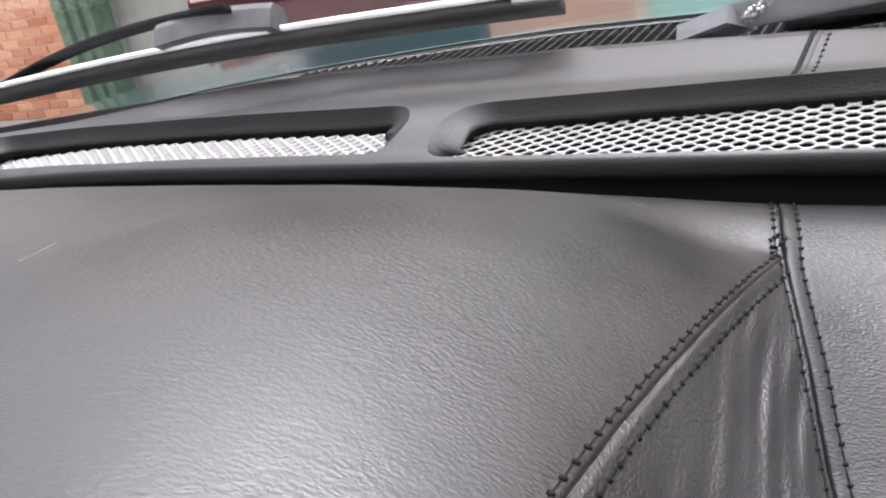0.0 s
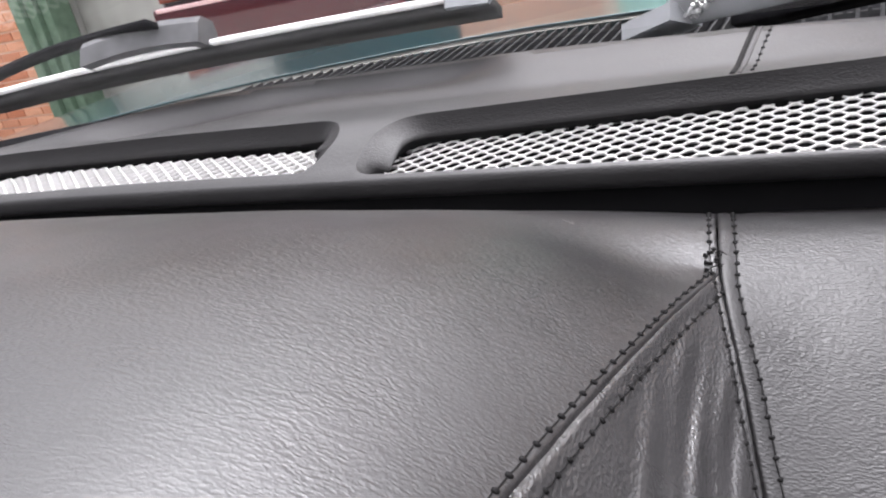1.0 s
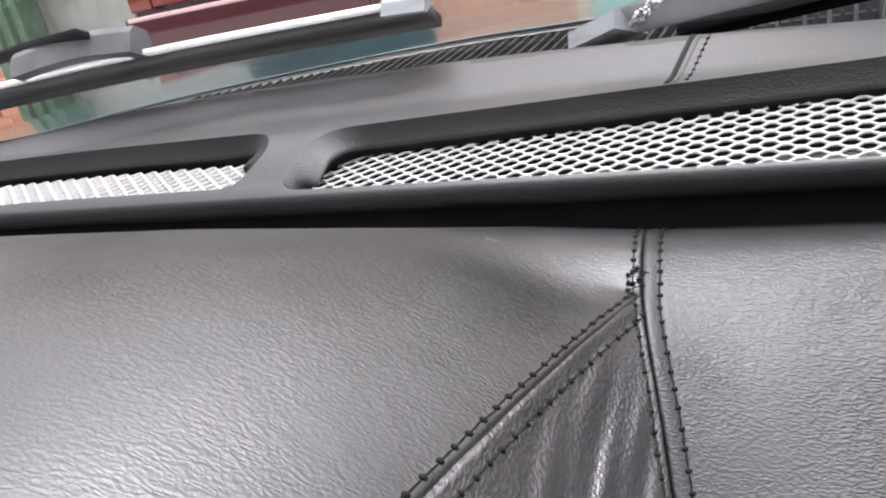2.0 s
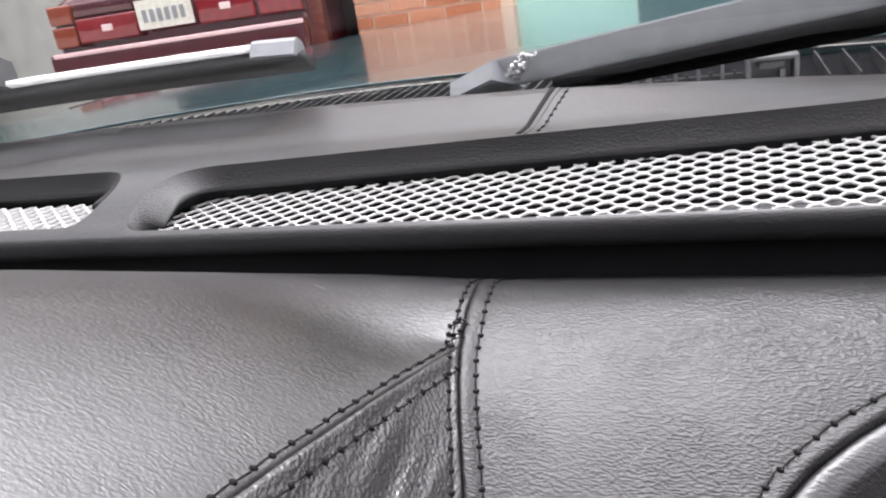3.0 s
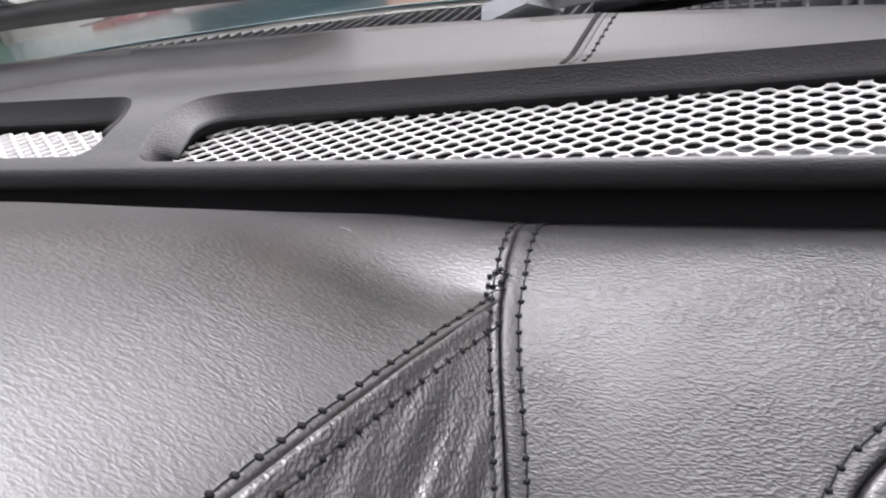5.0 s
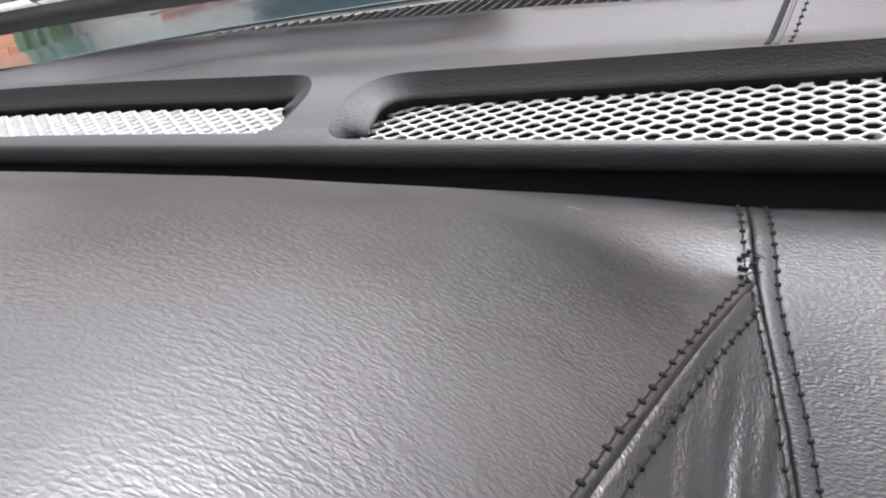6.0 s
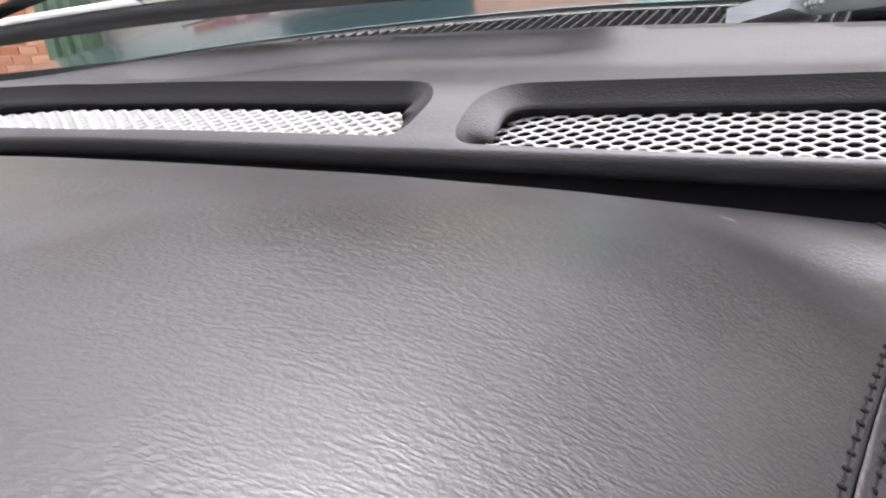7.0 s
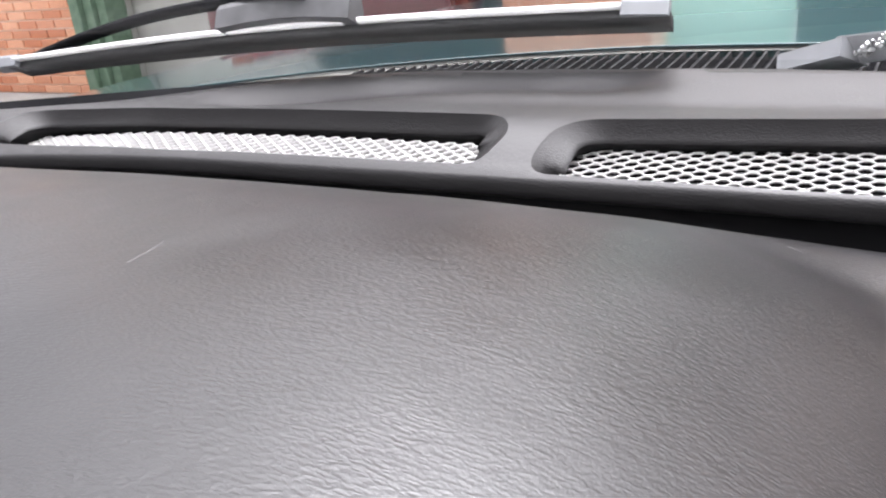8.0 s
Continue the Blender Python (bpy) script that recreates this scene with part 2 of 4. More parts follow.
# unseen roof, added; pale and cut short to brighten the leather's reflections
bm = box(bmesh.new(), CABIN[0] - 0.06, CABIN[1] + 0.06, -1.66, -0.62, 1.36, 1.40)
tagged(part("ceiling", bm, LINER, None, "", False), "unseen car roof underside, added pale to brighten the leather", "ceiling", kind="structure")
bm = box(bmesh.new(), CABIN[0] - 0.06, CABIN[1] + 0.06, -1.66, 0.62, 0.36, 0.40)
tagged(part("floor", bm, TRIM, None, "", False), "dark carpeted cabin floor", "floor", kind="structure")
bm = box(bmesh.new(), CABIN[0], CABIN[1], 0.56, 0.60, 0.4, 0.90)
tagged(part("wall_front", bm, TRIM, None, "", False), "dark bulkhead below the windscreen", "wall", kind="structure")


# windscreen: one curved pane
def glass_y(x, z):
    return 0.48 - (z - 1.008) / 0.46 - 0.22 * (x - 0.08) ** 2


XS = np.linspace(CABIN[0], CABIN[1], 60)
ZS = np.linspace(0.945, 1.36, 30)
GX, GZ = np.meshgrid(XS, ZS)
GY = np.vectorize(glass_y)(GX, GZ)
pane = sheet(GX, GY, GZ)
pane.faces.ensure_lookup_table()
if pane.faces[0].normal.z > 0:
    bmesh.ops.reverse_faces(pane, faces=pane.faces)
windscreen = part("window_1", pane, GLASS)
tagged(windscreen, "clear faintly green curved windscreen of the car", "windscreen", kind="structure")
windscreen.visible_shadow = False

# ---- dashboard ----
dashboard = thing("dashboard", "black leather wrapped dashboard with stitched seams and mesh grilles", "dashboard")


def hump(x, y):
    """Height of the instrument hood."""
    d = x + 0.25
    u = -0.10 + 0.5 * (d + np.sqrt(d * d + 0.0009))
    v = y - 0.2
    return 0.983 - 0.069 * u - 0.168 * v - 1.808 * u * u - 1.109 * v * v - 5.945 * u ** 3


def slope(x, y):
    """Height of the sloping face beside the hood."""
    r = 0.9215 + 0.58 * (y - 0.29) - 0.08 * (x - 0.03)
    return 0.5 * (r + 0.9345 - np.sqrt((r - 0.9345) ** 2 + 0.0001))


SY, SV = smooth_line([(-0.2, 0.105), (0.1, 0.035), (0.18, 0.0162), (0.20, 0.0113), (0.2096, 0.0086), (0.219, 0.0061), (0.2288, 0.0037), (0.238, 0.0015), (0.248, -0.0008), (0.2575, -0.0032), (0.267, -0.0057), (0.2767, -0.0079), (0.286, -0.0098), (0.2958, -0.0112), (0.305, -0.0122), (0.315, -0.0130), (0.325, -0.0140), (0.34, -0.0155), (0.4, -0.018)], -0.14, 0.38)
TOP = 0.291
DY, DV = smooth_line([(-0.2, -0.08), (0.0, -0.056), (0.112, -0.0437), (0.142, -0.0408), (0.172, -0.0364), (0.2015, -0.0308), (0.2313, -0.0248), (0.2612, -0.0182), (0.291, -0.0105), (0.31, -0.005)], -0.14, TOP)
# heights along both seams: the side seam falls steeply, the wedge seam follows the edge of the hood
VZY, VZ = smooth_line([(-0.2, 0.60), (0.10, 0.800), (0.18, 0.8575), (0.20, 0.8717), (0.219, 0.8838), (0.238, 0.8982), (0.248, 0.9058), (0.2575, 0.9123), (0.267, 0.9179), (0.2767, 0.9223), (0.286, 0.9256), (0.2958, 0.9284), (0.305, 0.9308), (0.315, 0.9322), (0.33, 0.9315), (0.345, 0.9270), (0.40, 0.900)], -0.14, 0.38)
DZY, DZ = smooth_line([(-0.2, 1.03), (0.0, 0.980), (0.112, 0.9570), (0.142, 0.9512), (0.172, 0.9461), (0.2015, 0.9418), (0.2313, 0.9371), (0.2612, 0.9321), (0.291, 0.9270), (0.31, 0.9235)], -0.14, TOP)


def seam_v(y):
    return np.interp(y, SY, SV)


def seam_d(y):
    return np.interp(y, DY, DV)


# the crest of the hood is long and level to the left and rounds off to the right
CRX, CRZ = smooth_line([(-0.9, 0.0), (-0.62, 0.0010), (-0.52, 0.0022), (-0.44, 0.0040), (-0.38, 0.0054), (-0.30, 0.0054), (-0.26, 0.0046), (-0.215, 0.0012), (-0.19, -0.0010), (-0.165, -0.0023), (-0.145, -0.0018), (-0.12, 0.0), (0.2, 0.0)], -0.85, 0.2, 600, 0.03)


def tuck(x, y, steep):
    """Depth by which the cover dives under the rim of the upper pad."""
    return 0.5 * ((y - 0.329) + np.sqrt((y - 0.329) ** 2 + 0.0003)) * steep


def hood_cover(x, y):
    """Height of the hood's own cover, running out into the slope beside it."""
    rise = np.clip((y - 0.15) / 0.12, 0, 1)
    side = 1 / (1 + np.exp(-(x + 0.125) / 0.014))
    base = hump(x, y) + np.interp(x, CRX, CRZ) * rise * rise * (3 - 2 * rise)
    low, k = slope(x, y) - 0.02 * (1 - side), 0.003 + 0.018 * side
    base = 0.5 * (base + low + np.sqrt((base - low) ** 2 + k * k))
    return base - tuck(x, y, 0.38 + 0.07 * (1 - side))


def side_cover(x, y):
    return slope(x, y) - tuck(x, y, 0.38)


# how far the hood's edge is pulled up to the seams, exactly at the seam and evened out farther off
EY = np.linspace(-0.14, 0.38, 700)
EX = np.where(EY < TOP, np.minimum(seam_d(np.minimum(EY, TOP)), seam_v(EY)), seam_v(EY))
PULL = np.where(EY < TOP, np.interp(EY, DZY, DZ), np.interp(EY, VZY, VZ)) - hood_cover(EX, EY)
soft = np.hanning(81) / np.hanning(81).sum()
PULL_EVEN = np.convolve(np.pad(PULL, 40, mode="edge"), soft, "valid")


def lower(x, y):
    """Height of the lower cover: hood, wedge between the seams, and sloping side."""
    xv, zv = seam_v(y), np.interp(y, VZY, VZ)
    xd, zd = np.minimum(seam_d(np.minimum(y, TOP)), xv), np.interp(np.minimum(y, TOP), DZY, DZ)
    xe = np.where(y < TOP, xd, xv)
    gap, even = np.maximum(xe - x, 0), np.interp(y, EY, PULL_EVEN)
    pull = even + (np.interp(y, EY, PULL) - even) * np.exp(-(gap / 0.014) ** 2)
    a = hood_cover(x, y) + pull * np.exp(-gap / 0.037)
    f = np.clip((x - xd) / np.maximum(xv - xd, 1e-4), 0, 1)
    b = zd + (zv - zd) * f - 0.006 * f * (1 - f) * np.clip((xv - xd) / 0.03, 0, 1)
    c = side_cover(x, y) + (zv - side_cover(xv, y)) * np.exp(-np.maximum(x - xv, 0) / 0.020)
    return np.where(x <= xe, a, np.where(x >= xv, c, b))


W3, Y3 = smooth_line([(-0.1, -0.14), (0.035, -0.138), (0.05, 0.06), (0.062, 0.18), (0.072, 0.228), (0.080, 0.248), (0.090, 0.2605), (0.10, 0.269), (0.112, 0.2775), (0.125, 0.2855), (0.16, 0.298), (0.3, 0.312), (0.9, 0.318)], 0.0, 0.88, 1800, 0.004)
V_LINE = np.stack([SV, SY, lower(SV, SY)], 1)
D_LINE = np.stack([DV, DY, lower(DV, DY)], 1)
X3 = W3 + seam_v(Y3)
T_LINE = np.stack([X3, Y3, lower(X3, Y3)], 1)


def gap_to(P, line):
    """Distance of every point of P to a seam line."""
    out = np.empty(len(P))
    L = line[::2]
    for i in range(0, len(P), 4000):
        out[i:i + 4000] = np.sqrt(((P[i:i + 4000, None, :] - L[None]) ** 2).sum(2).min(1))
    return out


def relief(P, line, off, welt):
    """Folded seam edge, the raised welt beside it, and the pull of the stitch line at off."""
    d = gap_to(P, line)
    return -0.0013 * np.exp(-(d / 0.00045) ** 2) + welt * np.exp(-((d - 0.45 * off) / (0.30 * off)) ** 2) - 0.00022 * np.exp(-((d - off) / 0.0008) ** 2) - 0.00015 * np.exp(-((d - off) / 0.004) ** 2)


def panel(name, X, Y, lines, mat, label, skirt=0.006, ripple=False):
    Z = lower(X, Y)
    P = np.stack([X.ravel(), Y.ravel(), Z.ravel()], 1)
    R = sum(relief(P, line, off, welt) for line, off, welt in lines).reshape(X.shape)
    Z = Z + R
    if ripple:
        Z = Z + 0.0010 * (np.sin(X * 620 + 2.2 * np.sin(Y * 40)) + 0.7 * np.sin(X * 1130 + 1.3 * np.sin(Y * 63) + 1)) * np.clip((0.262 - Y) / 0.03, 0, 1) * np.sin(np.pi * np.linspace(0, 1, X.shape[1]))[None]
    # the cover turns down at every edge
    X = np.pad(X, 1, mode="edge")
    Y = np.pad(Y, 1, mode="edge")
    Z = np.pad(Z, 1, mode="edge")
    Z[0] -= skirt
    Z[-1] -= skirt
    Z[:, 0] -= skirt
    Z[:, -1] -= skirt
    return part(name, sheet(X, Y, Z), mat, dashboard, label)


U_OFF, L_OFF, VL_OFF, VR_OFF, T_OFF = 0.0031, 0.0048, 0.0030, 0.0064, 0.0050
ROW = np.linspace(-0.13, 0.375, 330)
edge = np.where(ROW < TOP, seam_d(np.minimum(ROW, TOP)), seam_v(ROW))
back = np.concatenate([np.linspace(0, 0.05, 46), np.linspace(0.052, 0.72, 90)])[::-1]
left_panel = panel("hood_panel", edge[:, None] - 0.0003 - back[None], np.repeat(ROW[:, None], len(back), 1), [(D_LINE, U_OFF, 0.00012), (V_LINE[SY > TOP], VL_OFF, 0.0001)], LEATHER, "grained black leather hood panel")
ROW = np.linspace(-0.13, TOP - 0.001, 280)
s = np.linspace(0, 1, 44)
a, b = seam_d(ROW)[:, None] + 0.0003, seam_v(ROW)[:, None] - 0.0003
wedge_panel = panel("wedge_panel", a + (b - a) * s[None], np.repeat(ROW[:, None], len(s), 1), [(D_LINE, L_OFF, 0.00045), (V_LINE, VL_OFF, 0.0002)], WEDGE, "shinier wrinkled black leather wedge panel", ripple=True)
w = np.concatenate([np.linspace(0.0003, 0.14, 150), np.linspace(0.145, 0.85, 70)])
y0 = np.interp(w, W3, Y3) + 0.0004
s = np.linspace(0, 1, 190)
Y = y0[None] + (0.375 - y0)[None] * s[:, None]
right_panel = panel("side_panel", seam_v(Y) + w[None], Y, [(V_LINE, VR_OFF, 0.00045), (T_LINE, T_OFF, 0.0002)], RIGHT, "creased black leather side panel")
# the face that falls away below the curved seam
s = np.concatenate([np.linspace(0, 0.012, 14), np.linspace(0.014, 0.25, 20)])
BX, BY = X3[::8], Y3[::8]
tx, ty = np.gradient(BX), np.gradient(BY)
ln = np.hypot(tx, ty)
nx, ny = ty / ln, -tx / ln
F = s[:, None]
run = 0.0004 + np.minimum(F, 0.008) + 0.45 * np.maximum(F - 0.008, 0)
X = BX[None] + nx[None] * run
Y = BY[None] + ny[None] * run
d = s[:, None]
Z = lower(BX, BY)[None] - 0.0018 * np.exp(-(d / 0.0009) ** 2) + 0.0006 * np.exp(-((d - 0.003) / 0.002) ** 2) - 0.55 * (d - 0.005 + np.sqrt((d - 0.005) ** 2 + 0.000012))
drop_panel = part("lower_panel", sheet(X, Y, Z), LEATHER, dashboard, "dark leather face below the curved seam")


# stitches: short threads from hole to hole with a knot at the hole
def stitch_mesh(length):
    bm = bmesh.new()
    rings = []
    for i in range(7):
        f = i / 6
        h = 0.00040 * math.sin(math.pi * f) - 0.0004 * (1 - math.sin(math.pi * f))
        r = 0.00022
        rings.append([(f * length, r * math.cos(q * math.pi / 3), h + r * math.sin(q * math.pi / 3)) for q in range(6)])
    vs = [[bm.verts.new(p) for p in ring] for ring in rings]
    for p, q in zip(vs, vs[1:]):
        for j in range(6):
            bm.faces.new((p[j], p[(j + 1) % 6], q[(j + 1) % 6], q[j]))
    knot = bmesh.ops.create_icosphere(bm, subdivisions=1, radius=1.0)["verts"]
    bmesh.ops.transform(bm, verts=knot, matrix=Matrix.LocRotScale((0, 0, 0.00005), Euler((0, 0, 0.3)), (0.0009, 0.0012, 0.0007)))
    bmesh.ops.recalc_face_normals(bm, faces=bm.faces)
    return mesh_of("stitch", bm, THREAD)


STITCH = stitch_mesh(0.0064)


def stitch_row(line, off, owner, height, step=0.0066, first=0.0, last=9.0, lift=0.0):
    """Threads along a line, shifted sideways by off over the surface height()."""
    seg = np.diff(line, axis=0)
    run = np.concatenate([[0], np.cumsum(np.linalg.norm(seg, axis=1))])
    q = max(first, 0.004)
    while q < min(run[-1] - 0.004, last):
        p = np.array([np.interp(q, run, line[:, k]) for k in range(3)])
        g = np.array([np.interp(min(q + 0.003, run[-1]), run, line[:, k]) for k in range(3)]) - np.array([np.interp(max(q - 0.003, 0), run, line[:, k]) for k in range(3)])
        e = 0.0008
        n = np.array([-(height(p[0] + e, p[1]) - height(p[0] - e, p[1])) / (2 * e), -(height(p[0], p[1] + e) - height(p[0], p[1] - e)) / (2 * e), 1.0])
        n /= np.linalg.norm(n)
        side = np.cross(n, g)
        side /= np.linalg.norm(side)
        c = p + side * off
        c[2] = height(c[0], c[1]) + lift
        n = np.array([-(height(c[0] + e, c[1]) - height(c[0] - e, c[1])) / (2 * e), -(height(c[0], c[1] + e) - height(c[0], c[1] - e)) / (2 * e), 1.0])
        n /= np.linalg.norm(n)
        g = g - n * (g @ n)
        g /= np.linalg.norm(g)
        t = np.cross(n, g)
        ob = new("stitch", STITCH)
        ob.parent = owner
        ob.matrix_local = Matrix(((g[0], t[0], n[0], c[0]), (g[1], t[1], n[1], c[1]), (g[2], t[2], n[2], c[2]), (0, 0, 0, 1))) @ pose(0, 0, 0, 0, 0, random.uniform(-4, 4))
        q += step * random.uniform(0.93, 1.07)


D_SEEN = D_LINE[(DY > 0.06)]
V_SEEN = V_LINE[(SY > 0.13)]
T_SEEN = T_LINE[(X3 > 0.065) & (X3 < 0.22)]
stitch_row(D_SEEN, U_OFF, left_panel, lower)
stitch_row(D_SEEN, -L_OFF, wedge_panel, lower)
stitch_row(V_SEEN, VL_OFF, wedge_panel, lower)
stitch_row(V_SEEN, -VR_OFF, right_panel, lower)
stitch_row(T_SEEN, T_OFF, right_panel, lower)
stitch_row(T_SEEN, -0.0062, drop_panel, lambda x, y: lower(x, y) - 0.0012)

# loose threads crossing where the seams meet
for x, y, turn in ((-0.0160, 0.2985, 20), (-0.0155, 0.2945, -12), (-0.0150, 0.2905, 35), (-0.0135, 0.3025, -40), (-0.0120, 0.2970, 65)):
    ob = new("stitch", STITCH)
    ob.parent = left_panel
    ob.matrix_local = pose(x, y, lower(x, y) + 0.0004, 0, 0, turn)

# pale scratches in the leather
SCRATCH = material("scuffed_leather", (0.12, 0.118, 0.118), 0.5)


def scratch(owner, x0, y0, x1, y1, sag, r):
    rings = []
    for i in range(16):
        f = i / 15
        x = x0 + (x1 - x0) * f + 0.0003 * math.sin(f * 23)
        y = y0 + (y1 - y0) * f + sag * math.sin(math.pi * f)
        rings.append([(x + r * math.cos(q * math.pi / 2), y + 0.3 * r * math.cos(q * math.pi / 2), lower(x, y) + 0.5 * r * math.sin(q * math.pi / 2)) for q in range(4)])
    part("scratch", sweep(rings), SCRATCH, owner, "thin pale scratch")


scratch(right_panel, 0.0385, 0.2600, 0.0500, 0.2683, -0.002, 0.0002)
scratch(left_panel, -0.073, 0.3115, -0.068, 0.3095, 0.0006, 0.00035)
scratch(left_panel, -0.2406, 0.1436, -0.2454, 0.1621, 0.002, 0.0003)

# ---- upper pad with two long openings ----
TY, TZ = smooth_line([(0.30, 0.918), (0.345, 0.9440), (0.352, 0.9478), (0.357, 0.9500), (0.366, 0.9552), (0.376, 0.9612), (0.386, 0.9655), (0.398, 0.9680), (0.43, 0.9690), (0.465, 0.9785), (0.50, 0.986), (0.60, 1.000)], 0.31, 0.58, 600, 0.005)


def deck(x, y):
    """Height of the upper pad, with a shallow trough along its left rear."""
    z = np.interp(y + bow(x), TY, TZ)
    f = 1 / (1 + np.exp((x + 0.165) / 0.010)) / (1 + np.exp(-(x + 0.45) / 0.015))
    yc = 0.462 - 0.45 * np.maximum(-0.25 - x, 0) ** 1.5
    z = z - 0.08 * np.clip(x + 0.01, 0, 0.25) * np.clip((y - 0.43) / 0.045, 0, 1)
    return z - 0.0075 * f * np.exp(-((y - yc) / 0.012) ** 2)


def bow(x):
    return 0.30 * np.maximum(-0.40 - x, 0) ** 2 * 2


BACK_X, BACK_Y = smooth_line([(-0.8, 0.32), (-0.58, 0.405), (-0.50, 0.436), (-0.44, 0.455), (-0.40, 0.465), (-0.306, 0.476), (-0.23, 0.4795), (-0.16, 0.478), (-0.09, 0.476), (-0.04, 0.472), (0.0, 0.471), (0.03, 0.475), (0.077, 0.478), (0.105, 0.481), (0.3, 0.485), (1.0, 0.485)], -0.80, 0.95, 500, 0.03)


def back_y(x):
    return np.interp(x, BACK_X, BACK_Y)


def rounded(corners, radii, n=12):
    """A loop through corners, each rounded off."""
    out = []
    k = len(corners)
    for i in range(k):
        p, c, q = (np.array(corners[(i + o) % k]) for o in (-1, 0, 1))
        r = radii[i]
        a = c + (p - c) / np.linalg.norm(p - c) * r
        b = c + (q - c) / np.linalg.norm(q - c) * r
        for f in np.linspace(0, 1, n):
            out.append((1 - f) ** 2 * a + 2 * f * (1 - f) * c + f * f * b)
    out = np.array(out)
    # even spacing
    closed = np.vstack([out, out[:1]])
    run = np.concatenate([[0], np.cumsum(np.linalg.norm(np.diff(closed, axis=0), axis=1))])
    m = int(run[-1] / 0.004)
    return np.stack([np.interp(np.linspace(0, run[-1], m, endpoint=False), run, closed[:, j]) for j in (0, 1)], 1)


RIGHT_HOLE = rounded([(-0.202, 0.3565), (0.62, 0.350), (0.62, 0.448), (0.25, 0.440), (-0.190, 0.399)], [0.016, 0.03, 0.03, 0.03, 0.024])
LEFT_HOLE = rounded([(-0.615, 0.338), (-0.50, 0.355), (-0.40, 0.360), (-0.228, 0.360), (-0.2165, 0.3830), (-0.229, 0.4050), (-0.36, 0.4065), (-0.50, 0.402), (-0.605, 0.382)], [0.016, 0.03, 0.03, 0.010, 0.009, 0.015, 0.03, 0.03, 0.022])


def inside(px, py, loop):
    x0, y0 = loop[:, 0], loop[:, 1]
    x1, y1 = np.roll(x0, -1), np.roll(y0, -1)
    hit = ((y0[None] > py[:, None]) != (y1[None] > py[:, None])) & (px[:, None] < (x1 - x0)[None] * (py[:, None] - y0[None]) / (y1 - y0 + 1e-12)[None] + x0[None])
    return hit.sum(1) % 2 == 1


def near(px, py, loop, r):
    return np.array([np.min((loop[:, 0] - a) ** 2 + (loop[:, 1] - b) ** 2) < r * r for a, b in zip(px, py)])


from mathutils.geometry import delaunay_2d_cdt
PX0, PX1 = -0.75, 0.90
FRONT = lambda x: 0.3532 - bow(x)
border = [(x, FRONT(x)) for x in np.linspace(PX0, PX1, 330)] + [(x, back_y(x)) for x in np.linspace(PX1, PX0, 330)]
points, edges = [], []
for loop in (np.array(border), RIGHT_HOLE, LEFT_HOLE):
    base = len(points)
    points += [Vector((float(a), float(b))) for a, b in loop]
    edges += [(base + i, base + (i + 1) % len(loop)) for i in range(len(loop))]
gx, gy = np.meshgrid(np.linspace(PX0 + 0.004, PX1 - 0.004, 300), np.arange(0.28, 0.51, 0.005))
gx, gy = gx.ravel(), gy.ravel()
gx = gx + 0.002 * ((np.round(gy / 0.005) % 2) - 0.5)
ok = (gy > FRONT(gx) + 0.002) & (gy < back_y(gx) - 0.002) & ~inside(gx, gy, RIGHT_HOLE) & ~inside(gx, gy, LEFT_HOLE)
gx, gy = gx[ok], gy[ok]
ok = ~near(gx, gy, RIGHT_HOLE, 0.0025) & ~near(gx, gy, LEFT_HOLE, 0.0025)
points += [Vector((float(a), float(b))) for a, b in zip(gx[ok], gy[ok])]
verts2, _, faces2, *_ = delaunay_2d_cdt(points, edges, [], 0, 1e-6)
vx, vy = np.array([v[0] for v in verts2]), np.array([v[1] for v in verts2])
cx = np.array([sum(vx[i] for i in f) / 3 for f in faces2])
cy = np.array([sum(vy[i] for i in f) / 3 for f in faces2])
keep = (cy > FRONT(cx)) & (cy < back_y(cx)) & ~inside(cx, cy, RIGHT_HOLE) & ~inside(cx, cy, LEFT_HOLE)
PS_LINE = np.stack([np.linspace(-0.0125, -0.004, 60), np.linspace(0.418, 0.472, 60)], 1)
PS3 = np.column_stack([PS_LINE, deck(PS_LINE[:, 0], PS_LINE[:, 1])])
vz = deck(vx, vy)
bm = bmesh.new()
vs = [bm.verts.new((a, b, c)) for a, b, c in zip(vx, vy, vz)]
for f, k in zip(faces2, keep):
    if k:
        bm.faces.new([vs[i] for i in f])
# rolled front lip, down to the shadow gap
ring = [vs[i] for i in range(330)]
for dy, dz in ((-0.0011, -0.0012), (-0.0018, -0.0036), (-0.0020, -0.0070), (-0.0012, -0.0098), (0.0014, -0.0117), (0.0080, -0.0125)):
    nxt = [bm.verts.new((vx[i], vy[i] + dy, vz[i] + dz)) for i in range(330)]
    for p, q, r, t in zip(ring, ring[1:], nxt, nxt[1:]):
        bm.faces.new((p, q, t, r)).material_index = 1
    ring = nxt
inner = [tuple(v.co) for v in ring]
# rear edge turned down
ring = [vs[i] for i in range(330, 660)]
nxt = [bm.verts.new((vx[i], vy[i] + 0.004, vz[i] - 0.02)) for i in range(330, 660)]
for p, q, r, t in zip(ring, ring[1:], nxt, nxt[1:]):
    bm.faces.new((p, q, t, r))
